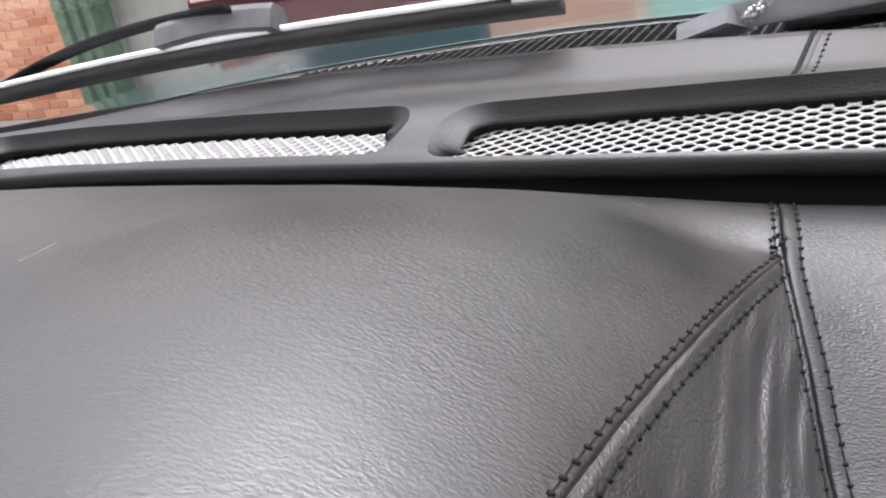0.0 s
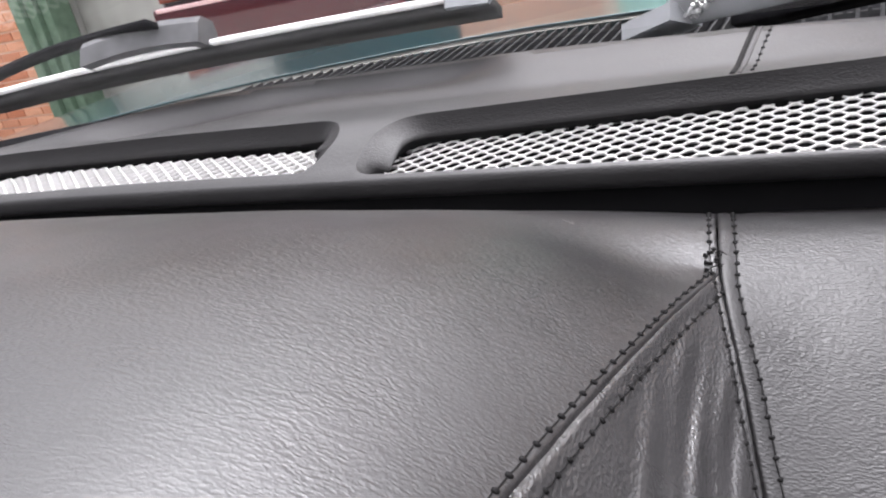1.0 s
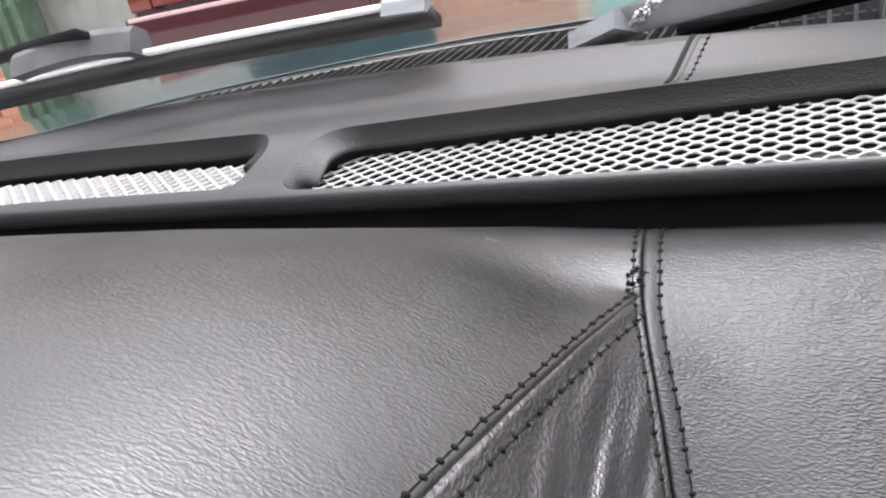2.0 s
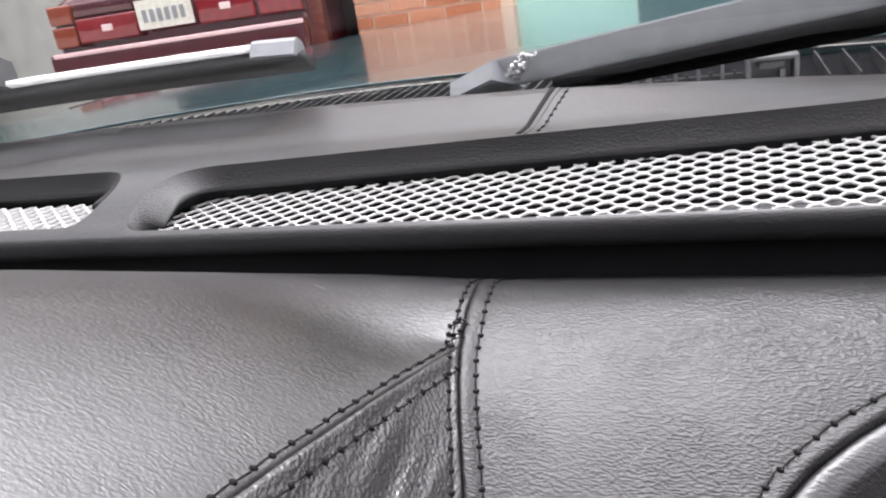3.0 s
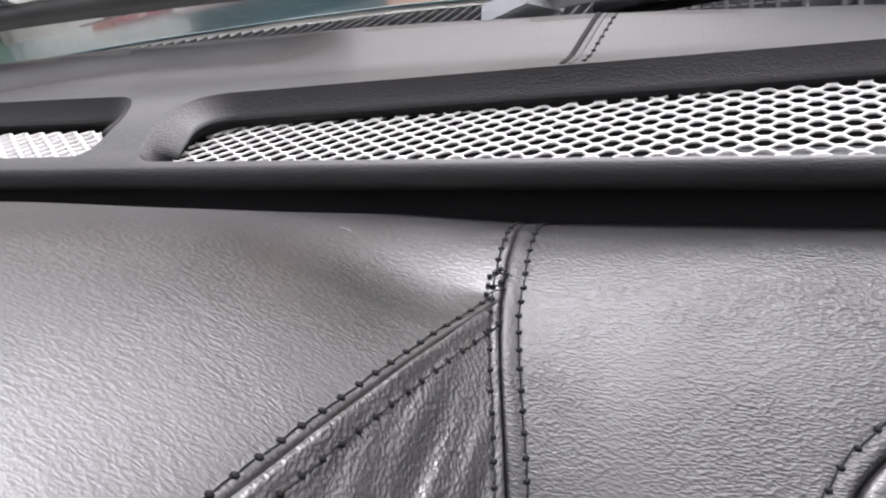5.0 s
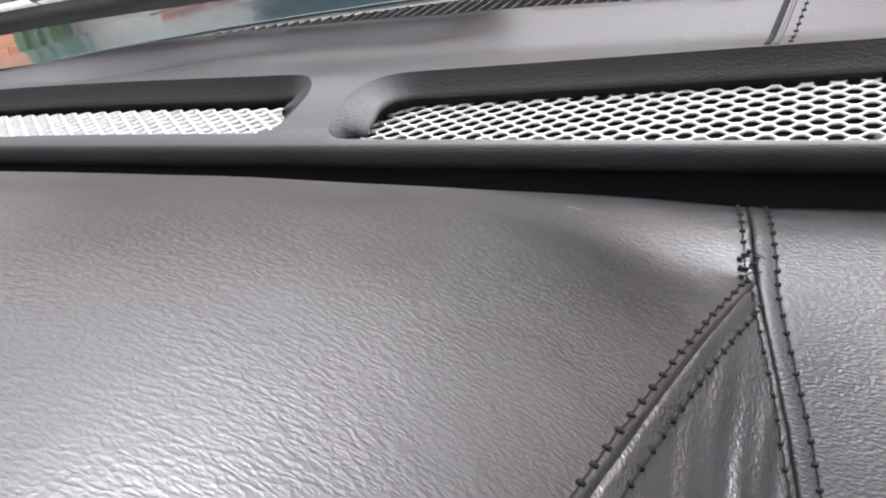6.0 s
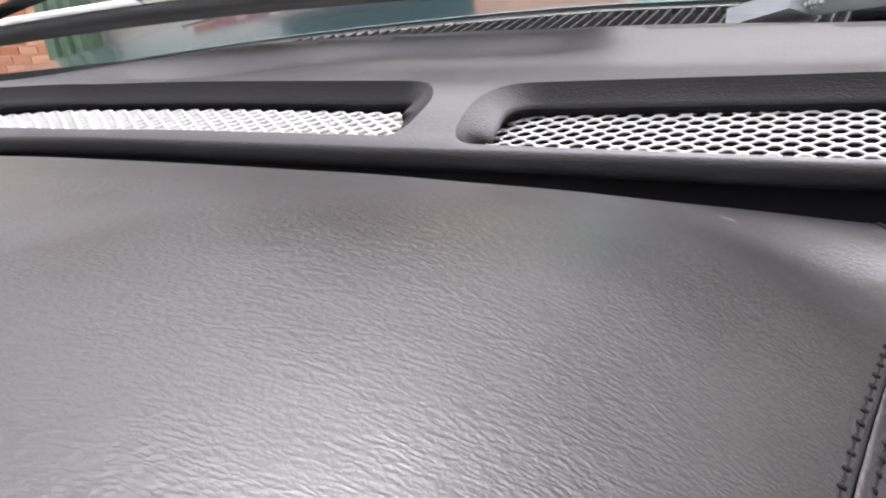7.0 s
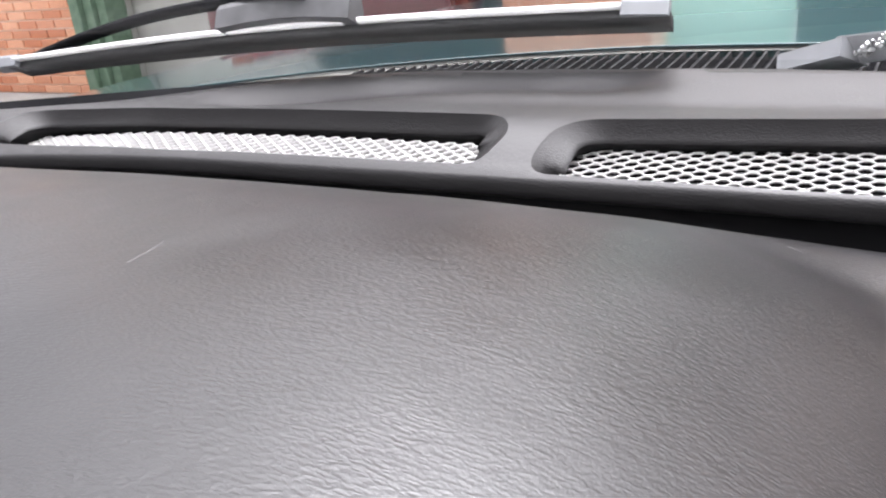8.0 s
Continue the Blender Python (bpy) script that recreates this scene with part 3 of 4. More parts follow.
# rounded walls of both openings, with a dark recess under them
LIPS = []
start = 660
for loop in (RIGHT_HOLE, LEFT_HOLE):
    k = len(loop)
    tan = np.roll(loop, -1, 0) - np.roll(loop, 1, 0)
    tan /= np.linalg.norm(tan, axis=1)[:, None]
    nrm = np.stack([-tan[:, 1], tan[:, 0]], 1)
    wide = np.where(nrm[:, 1] > 0.7, 0.0012, 0.0035) + 0.015 * np.abs(nrm[:, 0]) ** 1.3
    ring = [vs[start + i] for i in range(k)]
    rim = set(ring)
    for v in ring:
        for e in v.link_edges:
            if e.other_vert(v) in rim:
                e.smooth = False
    drop = np.where(nrm[:, 1] > 0.3, 0.006, 0.0112)
    drop = np.convolve(np.concatenate([drop[-15:], drop, drop[:15]]), np.ones(31) / 31, "valid")
    for fw, fz in ((0.06, 0.09), (0.24, 0.32), (0.48, 0.60), (0.78, 0.88), (0.95, 1.0), (0.98, 1.12)):
        nxt = []
        for i in range(k):
            p = loop[i] + nrm[i] * wide[i] * fw
            nxt.append(bm.verts.new((p[0], p[1], vz[start + i] - drop[i] * fz)))
        for i in range(k):
            bm.faces.new((ring[i], ring[(i + 1) % k], nxt[(i + 1) % k], nxt[i])).material_index = 1
        ring = nxt
    LIPS.append((loop + nrm * (wide * 0.98)[:, None], vz[start:start + k] - drop * 1.12, nrm))
    start += k
bmesh.ops.delete(bm, geom=[v for v in bm.verts if not v.link_faces], context='VERTS')
bmesh.ops.recalc_face_normals(bm, faces=bm.faces)
# an added black sheet stands in for the shade under the lip
shade_sheet = sheet(*[np.array([[p[k] + o[k] for p in inner] for o in ((0, 0.0005, -0.0003), (0, 0.0010, -0.001), (0, 0.0010, -0.045))]) for k in range(3)])
part("gap_shade", shade_sheet, GAP, dashboard, "black sheet standing in for the shade in the gap below the pad")
for f in bm.faces:
    f.smooth = True
pad = part("upper_pad", bm, PAD, dashboard, "smooth black leather upper pad", False)
pad.data.materials.append(LIP)
# joint seam on the pad: a cord each side of the fold
for off, r in ((0.0, 0.0009), (-0.0034, 0.0006)):
    rings = []
    for p in PS3[:-1]:
        c = (p[0] + off * -1 if off else p[0], p[1], p[2])
        rings.append([(c[0] + r * 1.6 * math.cos(q * math.pi / 4), c[1], deck(c[0], c[1]) + r * 0.8 * math.sin(q * math.pi / 4)) for q in range(8)])
    part("seam_welt", sweep(rings), PAD if off else THREAD, pad)
stitch_row(PS3, -0.0085, pad, deck, step=0.0065, lift=0.0001)

# recess walls and tray below the grilles
for (lip, z, nrm), name in zip(LIPS, ("recess", "recess")):
    bm = bmesh.new()
    k = len(lip)
    ring = [bm.verts.new((lip[i, 0], lip[i, 1], z[i])) for i in range(k)]
    for out, low, cloth in ((0.0020, 0.0008, 0), (0.0024, 0.0030, 1), (0.006, 0.0034, 0), (0.006, 0.06, 0)):
        nxt = [bm.verts.new((lip[i, 0] - nrm[i, 0] * out, lip[i, 1] - nrm[i, 1] * out * (-2.0 if nrm[i, 1] > 0.5 else 1.0), min(z[i] - low, 0.9415 + 0.01 * (nrm[i, 1] < 0.3)) if low < 0.05 else 0.90)) for i in range(k)]
        for i in range(k):
            bm.faces.new((ring[i], ring[(i + 1) % k], nxt[(i + 1) % k], nxt[i])).material_index = cloth
        ring = nxt
    bm.faces.new(ring)
    bmesh.ops.recalc_face_normals(bm, faces=bm.faces)
    part(name, bm, GAP, dashboard, "dark recess below the grille").data.materials.append(LIP)


def hole_front(hole, x):
    close = hole[np.abs(hole[:, 0] - x) < 0.006]
    return close[:, 1].min() + 0.0002 if len(close) else 0.357


# hexagonal mesh: six-sided strands on every side of every cell
def hex_mesh(name, x0, x1, rear, rows, z, hole, thick=1.0):
    """Rows of cells laid along a line through the knots (x, y)."""
    pitch, rise = 0.0118, 0.0044
    rear_x, rear_y = smooth_line(rear, x0 - 0.02, x1 + 0.02, 400, 0.03)
    strands = set()
    for r in range(rows):
        for c in range(int((x1 - x0) / pitch) + 1):
            cx, cy = x0 + c * pitch + (pitch / 2 if r % 2 else 0), -(r + 1.0) * rise
            # an expanded-metal cell: S-shaped strands between short knuckles
            w, arc = pitch / 2, []
            for u in (0.0, 0.24, 0.38, 0.62, 0.76, 1.0):
                arc.append((u * w, rise / 2 + (rise / 2 - 0.0007) * max(-1, min(1, 1.45 * math.cos(math.pi * u)))))
            pts = [(cx + a, cy + b) for a, b in arc] + [(cx + a, cy - b) for a, b in reversed(arc)]
            pts += [(cx - a, cy - b) for a, b in arc[1:]] + [(cx - a, cy + b) for a, b in reversed(arc[1:])]
            for p, q in zip(pts, pts[1:] + pts[:1]):
                key = tuple(sorted(((round(p[0], 5), round(p[1], 5)), (round(q[0], 5), round(q[1], 5)))))
                strands.add(key)
    laid = []
    for p, q in sorted(strands):
        laid.append(tuple((e[0] + 0.05 * e[1], e[1] + float(np.interp(e[0], rear_x, rear_y))) for e in (p, q)))
    strands = laid
    bm = bmesh.new()
    ends = np.array([[(p[0] + q[0]) / 2, (p[1] + q[1]) / 2] for p, q in sorted(strands)])
    allowed = inside(ends[:, 0], ends[:, 1], hole) | near(ends[:, 0], ends[:, 1], hole, 0.009)
    for (p, q), fits in zip(sorted(strands), allowed):
        if not fits or min(p[1], q[1]) < hole_front(hole, p[0]):
            continue
        p, q = np.array(p), np.array(q)
        rise_p, rise_q = 0.13 * (p[1] - 0.357), 0.13 * (q[1] - 0.357)
        g = (q - p) / np.linalg.norm(q - p)
        n = np.array([-g[1], g[0]])
        a, b = p - g * 0.0003, q + g * 0.0003
        ends = []
        for e, up in ((a, rise_p), (b, rise_q)):
            ends.append([bm.verts.new((e[0] + n[0] * h * thick, e[1] + n[1] * h * thick, z + up + v * thick)) for h, v in ((-0.00042, 0.0), (-0.00026, 0.0006), (0.00026, 0.0006), (0.00042, 0.0), (0.00026, -0.0006), (-0.00026, -0.0006))])
        for j in range(6):
            bm.faces.new((ends[0][j], ends[0][(j + 1) % 6], ends[1][(j + 1) % 6], ends[1][j]))
    bmesh.ops.recalc_face_normals(bm, faces=bm.faces)
    return part(name, bm, GRILLE, dashboard, "bright steel hexagonal mesh grille", False)


hex_mesh("grille", -0.2257, 0.61, [(-0.3, 0.4213), (0.7, 0.4663)], 26, 0.9450, RIGHT_HOLE)
hex_mesh("grille", -0.615, -0.205, [(-0.7, 0.36), (-0.605, 0.378), (-0.5, 0.398), (-0.36, 0.4025), (-0.212, 0.4005), (-0.1, 0.4)], 16, 0.9450, LEFT_HOLE, 1.9)

duct = bmesh.new()
box(duct, 0.0, 0.17, 0.392, 0.424, 0.902, 0.926, 0.005)
box(duct, 0.03, 0.14, 0.398, 0.418, 0.924, 0.930, 0.003)
part("air_duct", duct, BLOCK, dashboard, "grey air duct below the mesh", False)

# ---- cowl, hood and wipers outside the glass ----
def hood_edge(x):
    return 0.705 - 0.45 * max(-0.20 - x, 0) ** 1.35 - 0.30 * max(x - 0.05, 0) ** 1.2


cowl = thing("cowl_panel", "black ribbed plastic cowl below the windscreen", "cowl")
X = np.linspace(-0.80, 0.95, 120)
f = np.linspace(0, 1, 8)
E1 = np.array([hood_edge(x) for x in X])
E0 = np.minimum(0.60 - 0.33 * (X - 0.08) ** 2, E1 - 0.03)
CX = np.repeat(X[None], 8, 0)
CY = E0[None] + (E1 - E0)[None] * f[:, None]
CZ = 0.938 + 0.012 * f[:, None] + 0 * CX
part("tray", sheet(CX, CY, CZ), COWL, cowl)
for i in range(54):
    x = -0.47 + i * 0.0094
    e0, e1 = float(np.interp(x, X, E0)), float(np.interp(x, X, E1))
    rings = []
    for y, z, o in ((e0 + 0.004, 0.946, 0.0), ((e0 + e1) / 2, 0.951, 0.006), (e1 - 0.006, 0.956, 0.012)):
        rings.append([(x + o - 0.0011, y, 0.936), (x + o - 0.0009, y, z), (x + o + 0.0009, y, z), (x + o + 0.0011, y, 0.936)])
    part("rib", sweep(rings), RIB, cowl, "", False)
# wider fins beside the bracket
for i in range(14):
    x = 0.146 + i * 0.0172
    e0, e1 = float(np.interp(x, X, E0)), float(np.interp(x, X, E1))
    rings = [[(x - 0.0010, y, 0.936), (x - 0.0005, y, z), (x + 0.0005, y, z), (x + 0.0010, y, 0.936)] for y, z in ((e0 + 0.004, 0.950), ((e0 + e1) / 2, 0.953), (e1 - 0.012, 0.955))]
    part("fin", sweep(rings), RIB, cowl, "", False)
# a toothed bar with upright pins
bar = box(bmesh.new(), -0.01, 0.096, 0.618, 0.622, 0.936, 0.9535, 0.0006)
for i in range(14):
    box(bar, -0.008 + i * 0.0075, -0.0055 + i * 0.0075, 0.6165, 0.6185, 0.936, 0.9560)
part("toothed_bar", bar, RIB, cowl, "dark toothed bar", False)
for x, z in ((0.0210, 0.9585), (0.0370, 0.9605), (0.0536, 0.9635), (0.0682, 0.9632), (0.0834, 0.9630)):
    pin = sweep([[(x - r, 0.6165 - r, zz), (x + r, 0.6165 - r, zz), (x + r, 0.6165 + r, zz), (x - r, 0.6165 + r, zz)] for zz, r in ((0.938, 0.0016), (z - 0.001, 0.0010), (z, 0.0006))])
    part("pin", pin, BLOCK, cowl, "thin upright pin", False)
clip = bmesh.new()
box(clip, 0.0980, 0.1010, 0.612, 0.632, 0.936, 0.9615, 0.0008)
box(clip, 0.1265, 0.1295, 0.612, 0.632, 0.936, 0.9615, 0.0008)
box(clip, 0.0980, 0.1295, 0.612, 0.632, 0.9605, 0.9630, 0.0008)
box(clip, 0.1010, 0.1265, 0.628, 0.632, 0.936, 0.9610, 0.0008)
box(clip, 0.1060, 0.1215, 0.618, 0.629, 0.9545, 0.9590, 0.001)
box(clip, 0.1180, 0.1215, 0.614, 0.629, 0.936, 0.9545, 0.001)
part("bracket", clip, BLOCK, cowl, "dark grey moulded bracket", False)

hood = thing("car_hood", "glossy dark teal painted hood of the car", "car hood")
X = np.linspace(-0.86, 1.0, 90)
rows_y, rows_z = [], []
EH = np.array([hood_edge(x) for x in X])
for f in np.concatenate([[0, 0.003], np.linspace(0.02, 1, 58)]):
    y = EH + (2.0 - 0.25 * ((X - 0.08) / 0.9) ** 2 - EH) * f
    z = 0.961 + 0.030 * f - 0.044 * f * f - 0.03 * ((X - 0.08) / 0.9) ** 4 - (0.02 * (f - 0.9) * 10 if f > 0.9 else 0)
    rows_y.append(y)
    rows_z.append(z)
HX, HY, HZ = np.repeat(X[None], 60, 0), np.array(rows_y), np.array(rows_z)
# rear and front edges turned down
HX = np.vstack([HX[:1], HX[:1], HX, HX[-1:]])
HY = np.vstack([HY[:1] + 0.03, HY[:1] + 0.002, HY, HY[-1:] + 0.01])
HZ = np.vstack([HZ[:1] - 0.010, HZ[:1] - 0.0022, HZ, HZ[-1:] - 0.45])
part("skin", sheet(HX, HY, HZ), TEAL, hood)


def along(p, q, profile, bend=0.0, n=14):
    """Rings of a profile (side, up) from p to q; side is level, up stands off the glass."""
    p, q = Vector(p), Vector(q)
    g = (q - p).normalized()
    up = Vector((0, 0.46, 0.89))
    side = up.cross(g).normalized()
    up = g.cross(side).normalized()
    rings = []
    for i in range(n):
        f = i / (n - 1)
        c = p.lerp(q, f) + up * bend * math.sin(math.pi * f)
        rings.append([tuple(c + side * a + up * b) for a, b in profile])
    return rings


left_wiper = thing("windscreen_wiper", "silver and black wiper blade resting on the windscreen", "wiper", "wipers")
p, q = (-0.152, 0.484, 1.012), (-0.72, 0.455, 0.990)
part("rubber_blade", sweep(along(p, q, [(-0.020, -0.004), (-0.020, 0.003), (-0.002, 0.004), (0.004, 0.002), (0.004, -0.004)], 0.007)), RUBBER, left_wiper, "black rubber blade")
part("spine", sweep(along((-0.180, 0.482, 1.0150), (-0.71, 0.453, 0.993), [(-0.006, 0.0), (-0.006, 0.002), (0.000, 0.0045), (0.006, 0.003), (0.006, 0.0)], 0.007)), SILVER, left_wiper, "bright silver spine")
part("end_cap", sweep(along((-0.152, 0.484, 1.013), (-0.180, 0.482, 1.014), [(-0.009, -0.004), (-0.008, 0.003), (-0.004, 0.007), (0.004, 0.007), (0.007, 0.004), (0.007, -0.004)])), ARM, left_wiper, "grey end cap", False)
part("end_cap", sweep(along((-0.705, 0.454, 0.992), (-0.74, 0.452, 0.990), [(-0.009, -0.004), (-0.008, 0.003), (-0.004, 0.007), (0.004, 0.007), (0.007, 0.004), (0.007, -0.004)])), ARM, left_wiper, "grey end cap", False)
part("connector", sweep(along((-0.362, 0.470, 1.014), (-0.478, 0.466, 1.010), [(-0.008, 0.0), (-0.008, 0.011), (-0.003, 0.019), (0.009, 0.019), (0.012, 0.014), (0.012, 0.0)], 0.004)), BLOCK, left_wiper, "grey arm connector block", False)
part("arm", sweep(along((-0.40, 0.460, 1.034), (-0.78, 0.52, 0.984), [(-0.006, 0.0), (-0.005, 0.005), (0.005, 0.005), (0.006, 0.0)], 0.012)), COWL, left_wiper, "black wiper arm")

right_wiper = thing("windscreen_wiper", "grey wiper arm with scraped bare metal end", "wiper", "wipers")
part("arm", sweep(along((-0.060, 0.5665, 0.976), (0.60, 0.3608, 1.0708), [(-0.005, 0.0082), (-0.0046, 0.0070), (0.009, -0.0060), (0.0102, -0.0064), (0.014, -0.004), (0.004, 0.0086)], 0.002, 24)), ARM, right_wiper, "", False)
part("arm_head", sweep(along((-0.090, 0.592, 0.962), (-0.052, 0.564, 0.977), [(-0.010, -0.006), (-0.010, 0.006), (0.010, 0.009), (0.018, 0.006), (0.018, -0.006)])), ARM, right_wiper, "", False)
scrape = bmesh.new()
for i in range(40):
    made = bmesh.ops.create_icosphere(scrape, subdivisions=1, radius=random.uniform(0.0009, 0.0026))["verts"]
    f = random.random()
    bmesh.ops.transform(scrape, verts=made, matrix=Matrix.Translation((-0.048 + 0.020 * f + random.uniform(-0.005, 0.005), 0.566 - 0.022 * f, 0.973 + 0.019 * f)))
part("scraped_end", scrape, WORN, right_wiper, "scraped bright metal end", False)
part("blade", sweep(along((-0.02, 0.588, 0.962), (0.60, 0.388, 1.054), [(-0.010, -0.004), (-0.010, 0.004), (0.010, 0.004), (0.010, -0.004)])), COWL, right_wiper, "black rubber blade below the arm")

# ---- outside ----
ground = box(bmesh.new(), -400, 400, -400, 400, 0.02, 0.12)
tagged(part("ground", ground, CONCRETE, None, "", False), "grey concrete drive and ground", "ground", kind="structure")

WALL_Y = 4.3


def house_wall():
    wall = bmesh.new()
    box(wall, -1.80, -0.87, WALL_Y + 0.012, WALL_Y + 0.25, 0.12, 3.0)
    box(wall, -6.7, -5.33, WALL_Y + 0.012, WALL_Y + 0.25, 0.12, 3.0)
    box(wall, -6.7, 6.0, WALL_Y + 0.012, WALL_Y + 0.25, 2.45, 3.4)
    box(wall, 1.6, 6.0, WALL_Y + 0.012, WALL_Y + 0.25, 0.12, 2.45)
    ob = part("wall_house", wall, MORTAR, None, "", False)
    return tagged(ob, "orange red brick wall with pale mortar joints", "brick wall", kind="structure")


house = house_wall()
garage = bmesh.new()
box(garage, -5.2, -5.1, WALL_Y + 0.25, 9.0, 0.12, 2.45)
box(garage, -5.2, -1.7, 9.0, 9.1, 0.12, 2.45)
box(garage, -5.09, -3.44, 4.60, 4.70, 0.12, 2.44)
tagged(part("wall_garage", garage, PLASTER, None, "", False), "grey plastered garage wall", "wall", kind="structure")
# side wall and ceiling carry the garage's shade as dark paint
tagged(part("wall_garage_side", box(bmesh.new(), -1.80, -1.70, WALL_Y + 0.25, 9.0, 0.12, 2.45), GARAGE_SHADE, None, "", False), "inner side wall of the garage, its shade painted dark", "wall", kind="structure")
tagged(part("ceiling_garage", box(bmesh.new(), -5.2, -1.7, WALL_Y + 0.25, 9.1, 2.45, 2.55), GARAGE_SHADE, None, "", False), "garage ceiling, its shade painted dark", "ceiling", kind="structure")

frame_post = thing("door_frame", "weathered green painted garage door frame", "door frame", kind="structure")
for x0, x1, y0, y1 in ((-5.33, -5.22, 4.20, 4.34), (-5.22, -5.12, 4.24, 4.40), (-5.12, -5.02, 4.28, 4.48)):
    part("jamb", box(bmesh.new(), x0, x1 - 0.006, y0, y1, 0.12, 2.44, 0.008), GREEN, frame_post, "", False)

door = thing("door_1", "pale teal painted panelled door in the brick wall", "door", kind="structure")
part("leaf", box(bmesh.new(), -0.86, -0.215, WALL_Y + 0.06, WALL_Y + 0.10, 0.14, 2.40, 0.006), DOORPAINT, door, "", False)
for z0, z1 in ((0.3, 0.62), (0.80, 2.2)):
    part("panel", box(bmesh.new(), -0.80, -0.275, WALL_Y + 0.052, WALL_Y + 0.064, z0, z1, 0.005), DOORPAINT, door, "", False)
gate_back = box(bmesh.new(), -0.21, 1.60, WALL_Y + 0.135, WALL_Y + 0.16, 0.13, 2.42)
gate = thing("gate", "dark teal painted gate beside the pale door", "gate")
part("backing", gate_back, DARKTEAL, gate, "", False)
for i in range(12):
    part("board", box(bmesh.new(), -0.20 + i * 0.15, -0.056 + i * 0.15, WALL_Y + 0.10, WALL_Y + 0.13, 0.13, 2.40, 0.004), DARKTEAL, gate, "", False)


def red_car():
    car = thing("parked_car", "dark red parked sedan seen from behind in the garage", "car")
    cx, y0 = -2.56, 3.68
    secs = []
    # outline of the rear body, from bumper to boot, as rings along y
    for dy, half, low, high in ((0.0, 0.68, 0.70, 1.20), (0.05, 0.72, 0.62, 1.23), (0.4, 0.76, 0.50, 1.27), (1.2, 0.78, 0.48, 1.30), (3.2, 0.78, 0.48, 1.22), (4.1, 0.70, 0.52, 1.05), (4.3, 0.60, 0.58, 0.95)):
        ring = []
        for k in range(28):
            a = 2 * math.pi * k / 28
            c, s_ = math.cos(a), math.sin(a)
            ring.append((cx + half * math.copysign(abs(c) ** 0.35, c), y0 + dy, (low + high) / 2 + (high - low) / 2 * math.copysign(abs(s_) ** 0.4, s_)))
        secs.append(ring)
    part("body", sweep(secs), REDPAINT, car)
    cab = []
    for z, half, f0, f1 in ((1.24, 0.70, 0.75, 3.1), (1.55, 0.58, 1.25, 2.4), (1.62, 0.52, 1.4, 2.2)):
        cab.append([(cx - half, y0 + f0, z), (cx + half, y0 + f0, z), (cx + half, y0 + f1, z), (cx - half, y0 + f1, z)])
    part("cabin", sweep(cab), RUBBER, car, "dark glazed cabin", False)
    bumper = part("bumper", box(bmesh.new(), cx - 0.72, cx + 0.70, y0 - 0.09, y0 + 0.10, 0.68, 0.93, 0.03), REDPAINT, car)
    part("trim_strip", box(bmesh.new(), cx - 0.69, cx + 0.695, y0 - 0.098, y0 - 0.08, 0.905, 0.928, 0.006), PINK, bumper, "pale pink bumper strip")
    for x0, x1, z0, z1, mat, lab in ((-0.69, -0.56, 1.07, 1.17, AMBER, "amber lamp lens"), (-0.69, -0.56, 0.95, 1.06, AMBER, "amber lamp lens"), (-0.55, -0.21, 0.96, 1.09, REDLENS, "red lamp lens"), (-0.55, -0.21, 1.10, 1.17, REDPAINT, ""),
                                     (0.13, 0.44, 0.97, 1.12, REDLENS, "red lamp lens"), (0.46, 0.69, 0.97, 1.12, REDLENS, "red lamp lens")):
        lamp = part("tail_lamp", box(bmesh.new(), cx + x0, cx + x1, y0 - 0.035, y0 + 0.03, z0, z1, 0.012), mat, car, lab)
        if mat is REDLENS and x1 < 0.5:
            xm = cx + (x0 + x1) / 2
            part("reflector", box(bmesh.new(), xm - 0.03, xm + 0.03, y0 - 0.04, y0 - 0.03, (z0 + z1) / 2 - 0.015, (z0 + z1) / 2 + 0.02, 0.004), PALE, lamp, "pale reflector")
    plate = part("number_plate", box(bmesh.new(), cx - 0.195, cx + 0.110, y0 - 0.05, y0 - 0.04, 0.985, 1.135, 0.003), PLATE, car, "cream number plate with unreadable marks", False)
    for i in range(6):
        part("bar", box(bmesh.new(), cx - 0.165 + i * 0.042, cx - 0.140 + i * 0.042, y0 - 0.053, y0 - 0.049, 1.02, 1.085), INK, plate, "", False)
    for x in (cx - 0.66, cx + 0.66):
        for y in (y0 + 0.9, y0 + 3.4):
            ring = []
            for dx in (-0.1, -0.085, 0.085, 0.1):
                r = 0.31 if abs(dx) > 0.09 else 0.33
                ring.append([(x + dx, y + r * math.cos(k * math.pi / 12), 0.45 + r * math.sin(k * math.pi / 12)) for k in range(24)])
            part("wheel", sweep(ring), TYRE, car, "black tyre")
    # parked at a slant to the wall
    car.matrix_world = Matrix.Translation((cx, y0, 0)) @ pose(0, 0, 0, 0, 0, 14) @ Matrix.Translation((-cx, -y0, 0))
    return car


red_car()

# bricks, each its own piece, shared mesh
brick_mesh = mesh_of("brick", box(bmesh.new(), 0, 0.204, 0, 0.03, 0, 0.060, 0.005), BRICK, False)
half_mesh = mesh_of("brick_half", box(bmesh.new(), 0, 0.094, 0, 0.03, 0, 0.060, 0.005), BRICK, False)


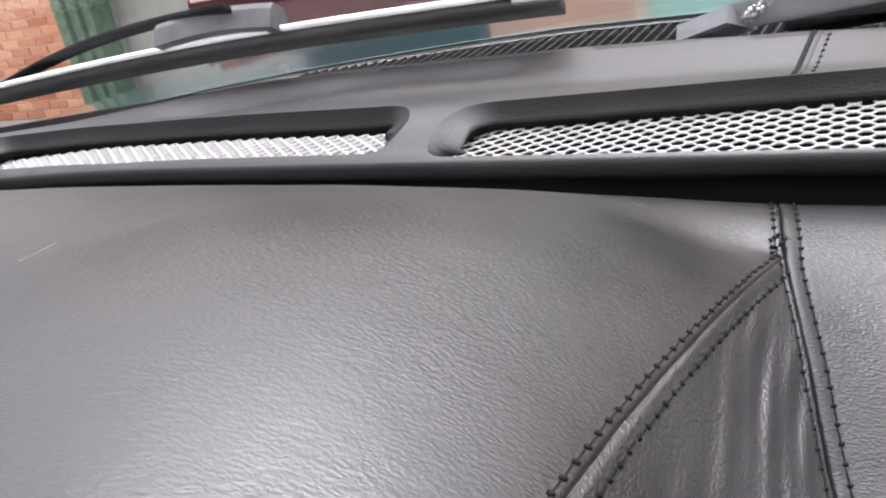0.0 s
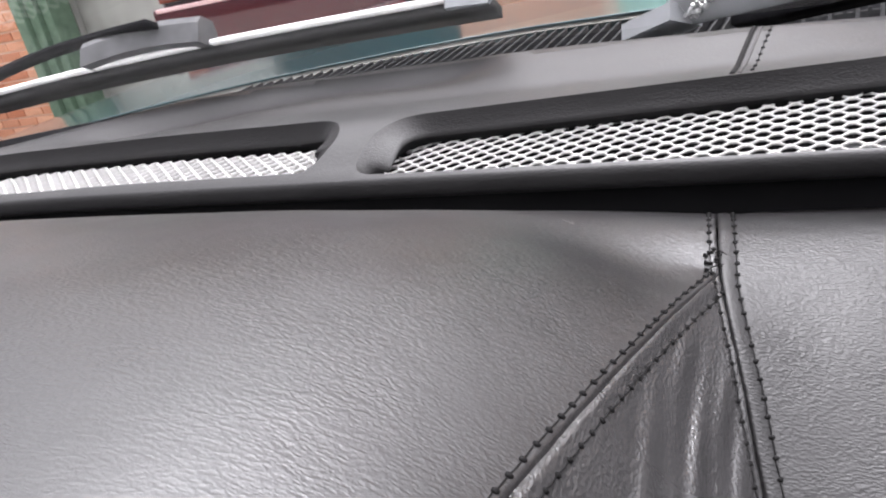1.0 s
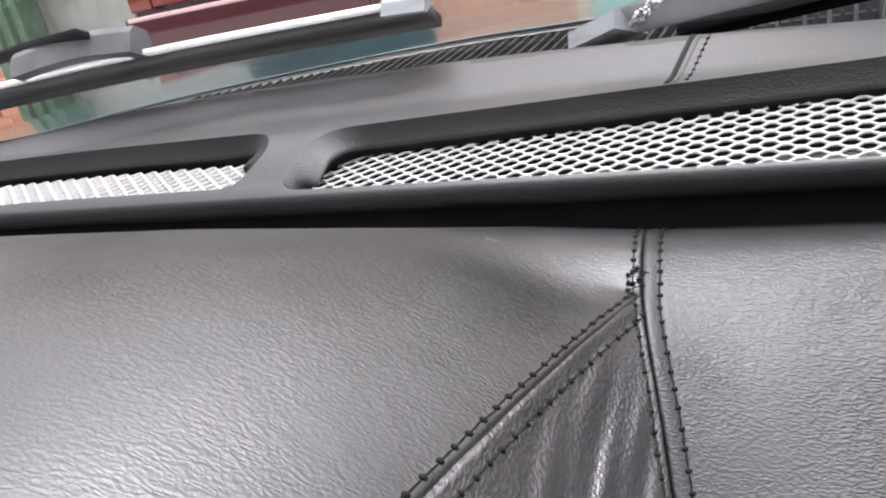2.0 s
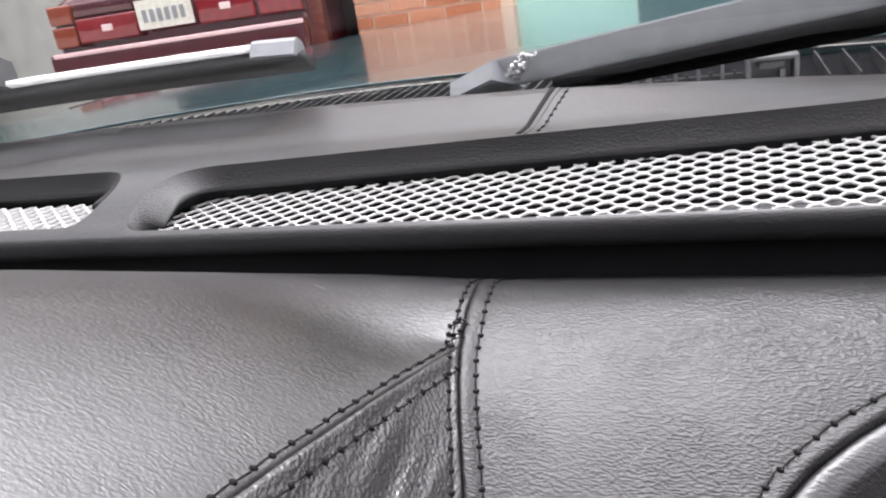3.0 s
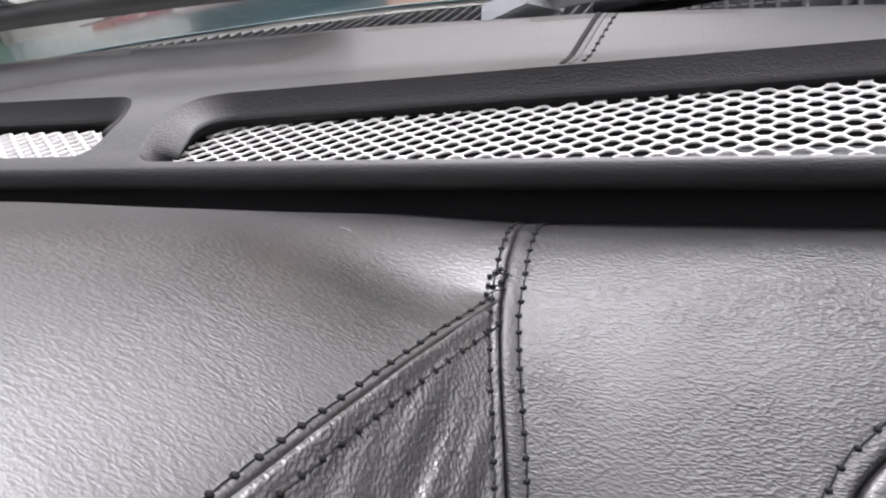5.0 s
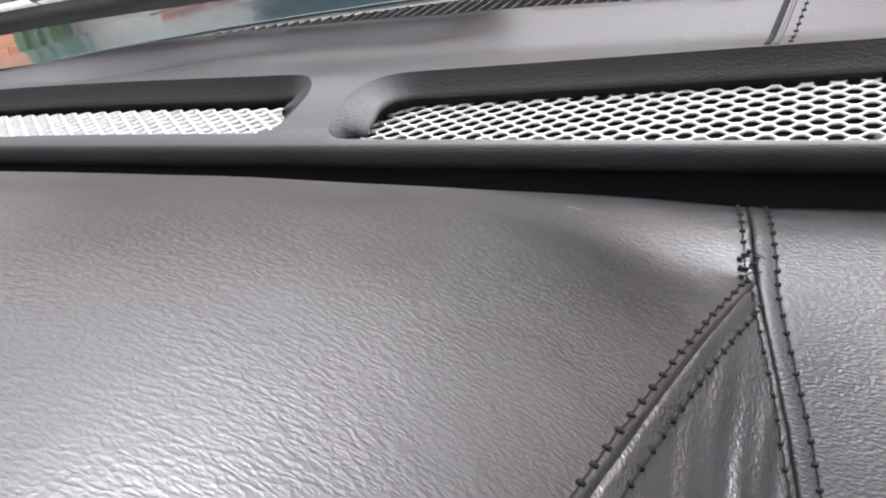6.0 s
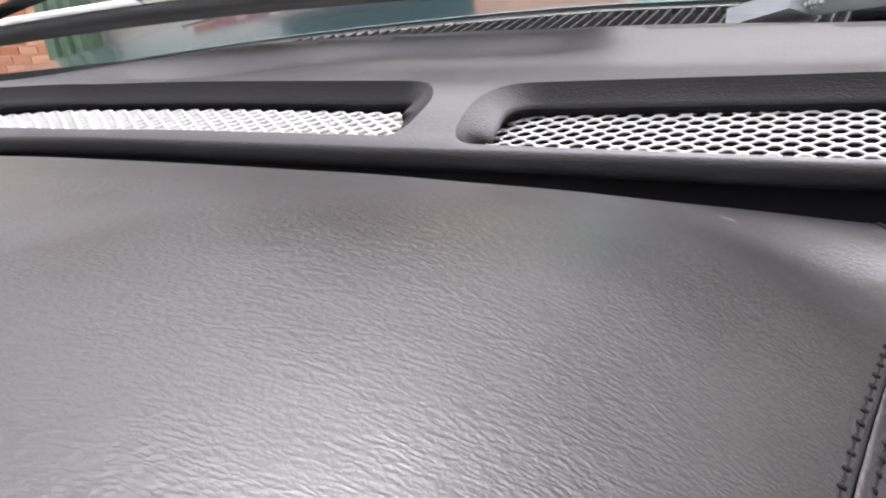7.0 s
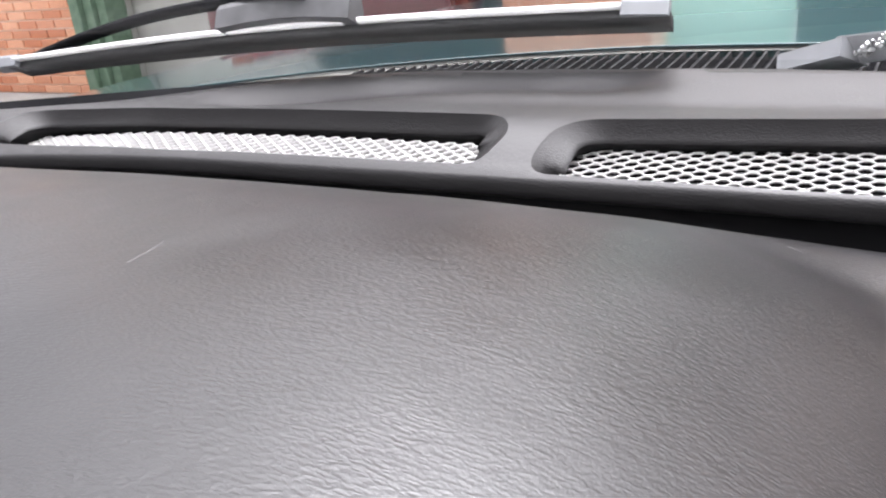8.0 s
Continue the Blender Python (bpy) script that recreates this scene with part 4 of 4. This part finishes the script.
def lay(x0, x1, z0, z1):
    n = 0
    for r in range(int((z1 - z0) / 0.075)):
        x = x0
        if r % 2:
            pieces = [(x, half_mesh)]
            x += 0.110
        else:
            pieces = []
        while x + 0.208 <= x1 + 0.001:
            pieces.append((x, brick_mesh))
            x += 0.219
        if x + 0.098 <= x1 + 0.001:
            pieces.append((x, half_mesh))
        for px, me in pieces:
            ob = new("brick", me)
            ob.parent = house
            ob.location = (px, WALL_Y + random.uniform(-0.002, 0.002), z0 + r * 0.075)
            n += 1
    return n


lay(-1.80, -0.87, 0.125, 1.70)
lay(-6.65, -5.34, 0.125, 1.55)
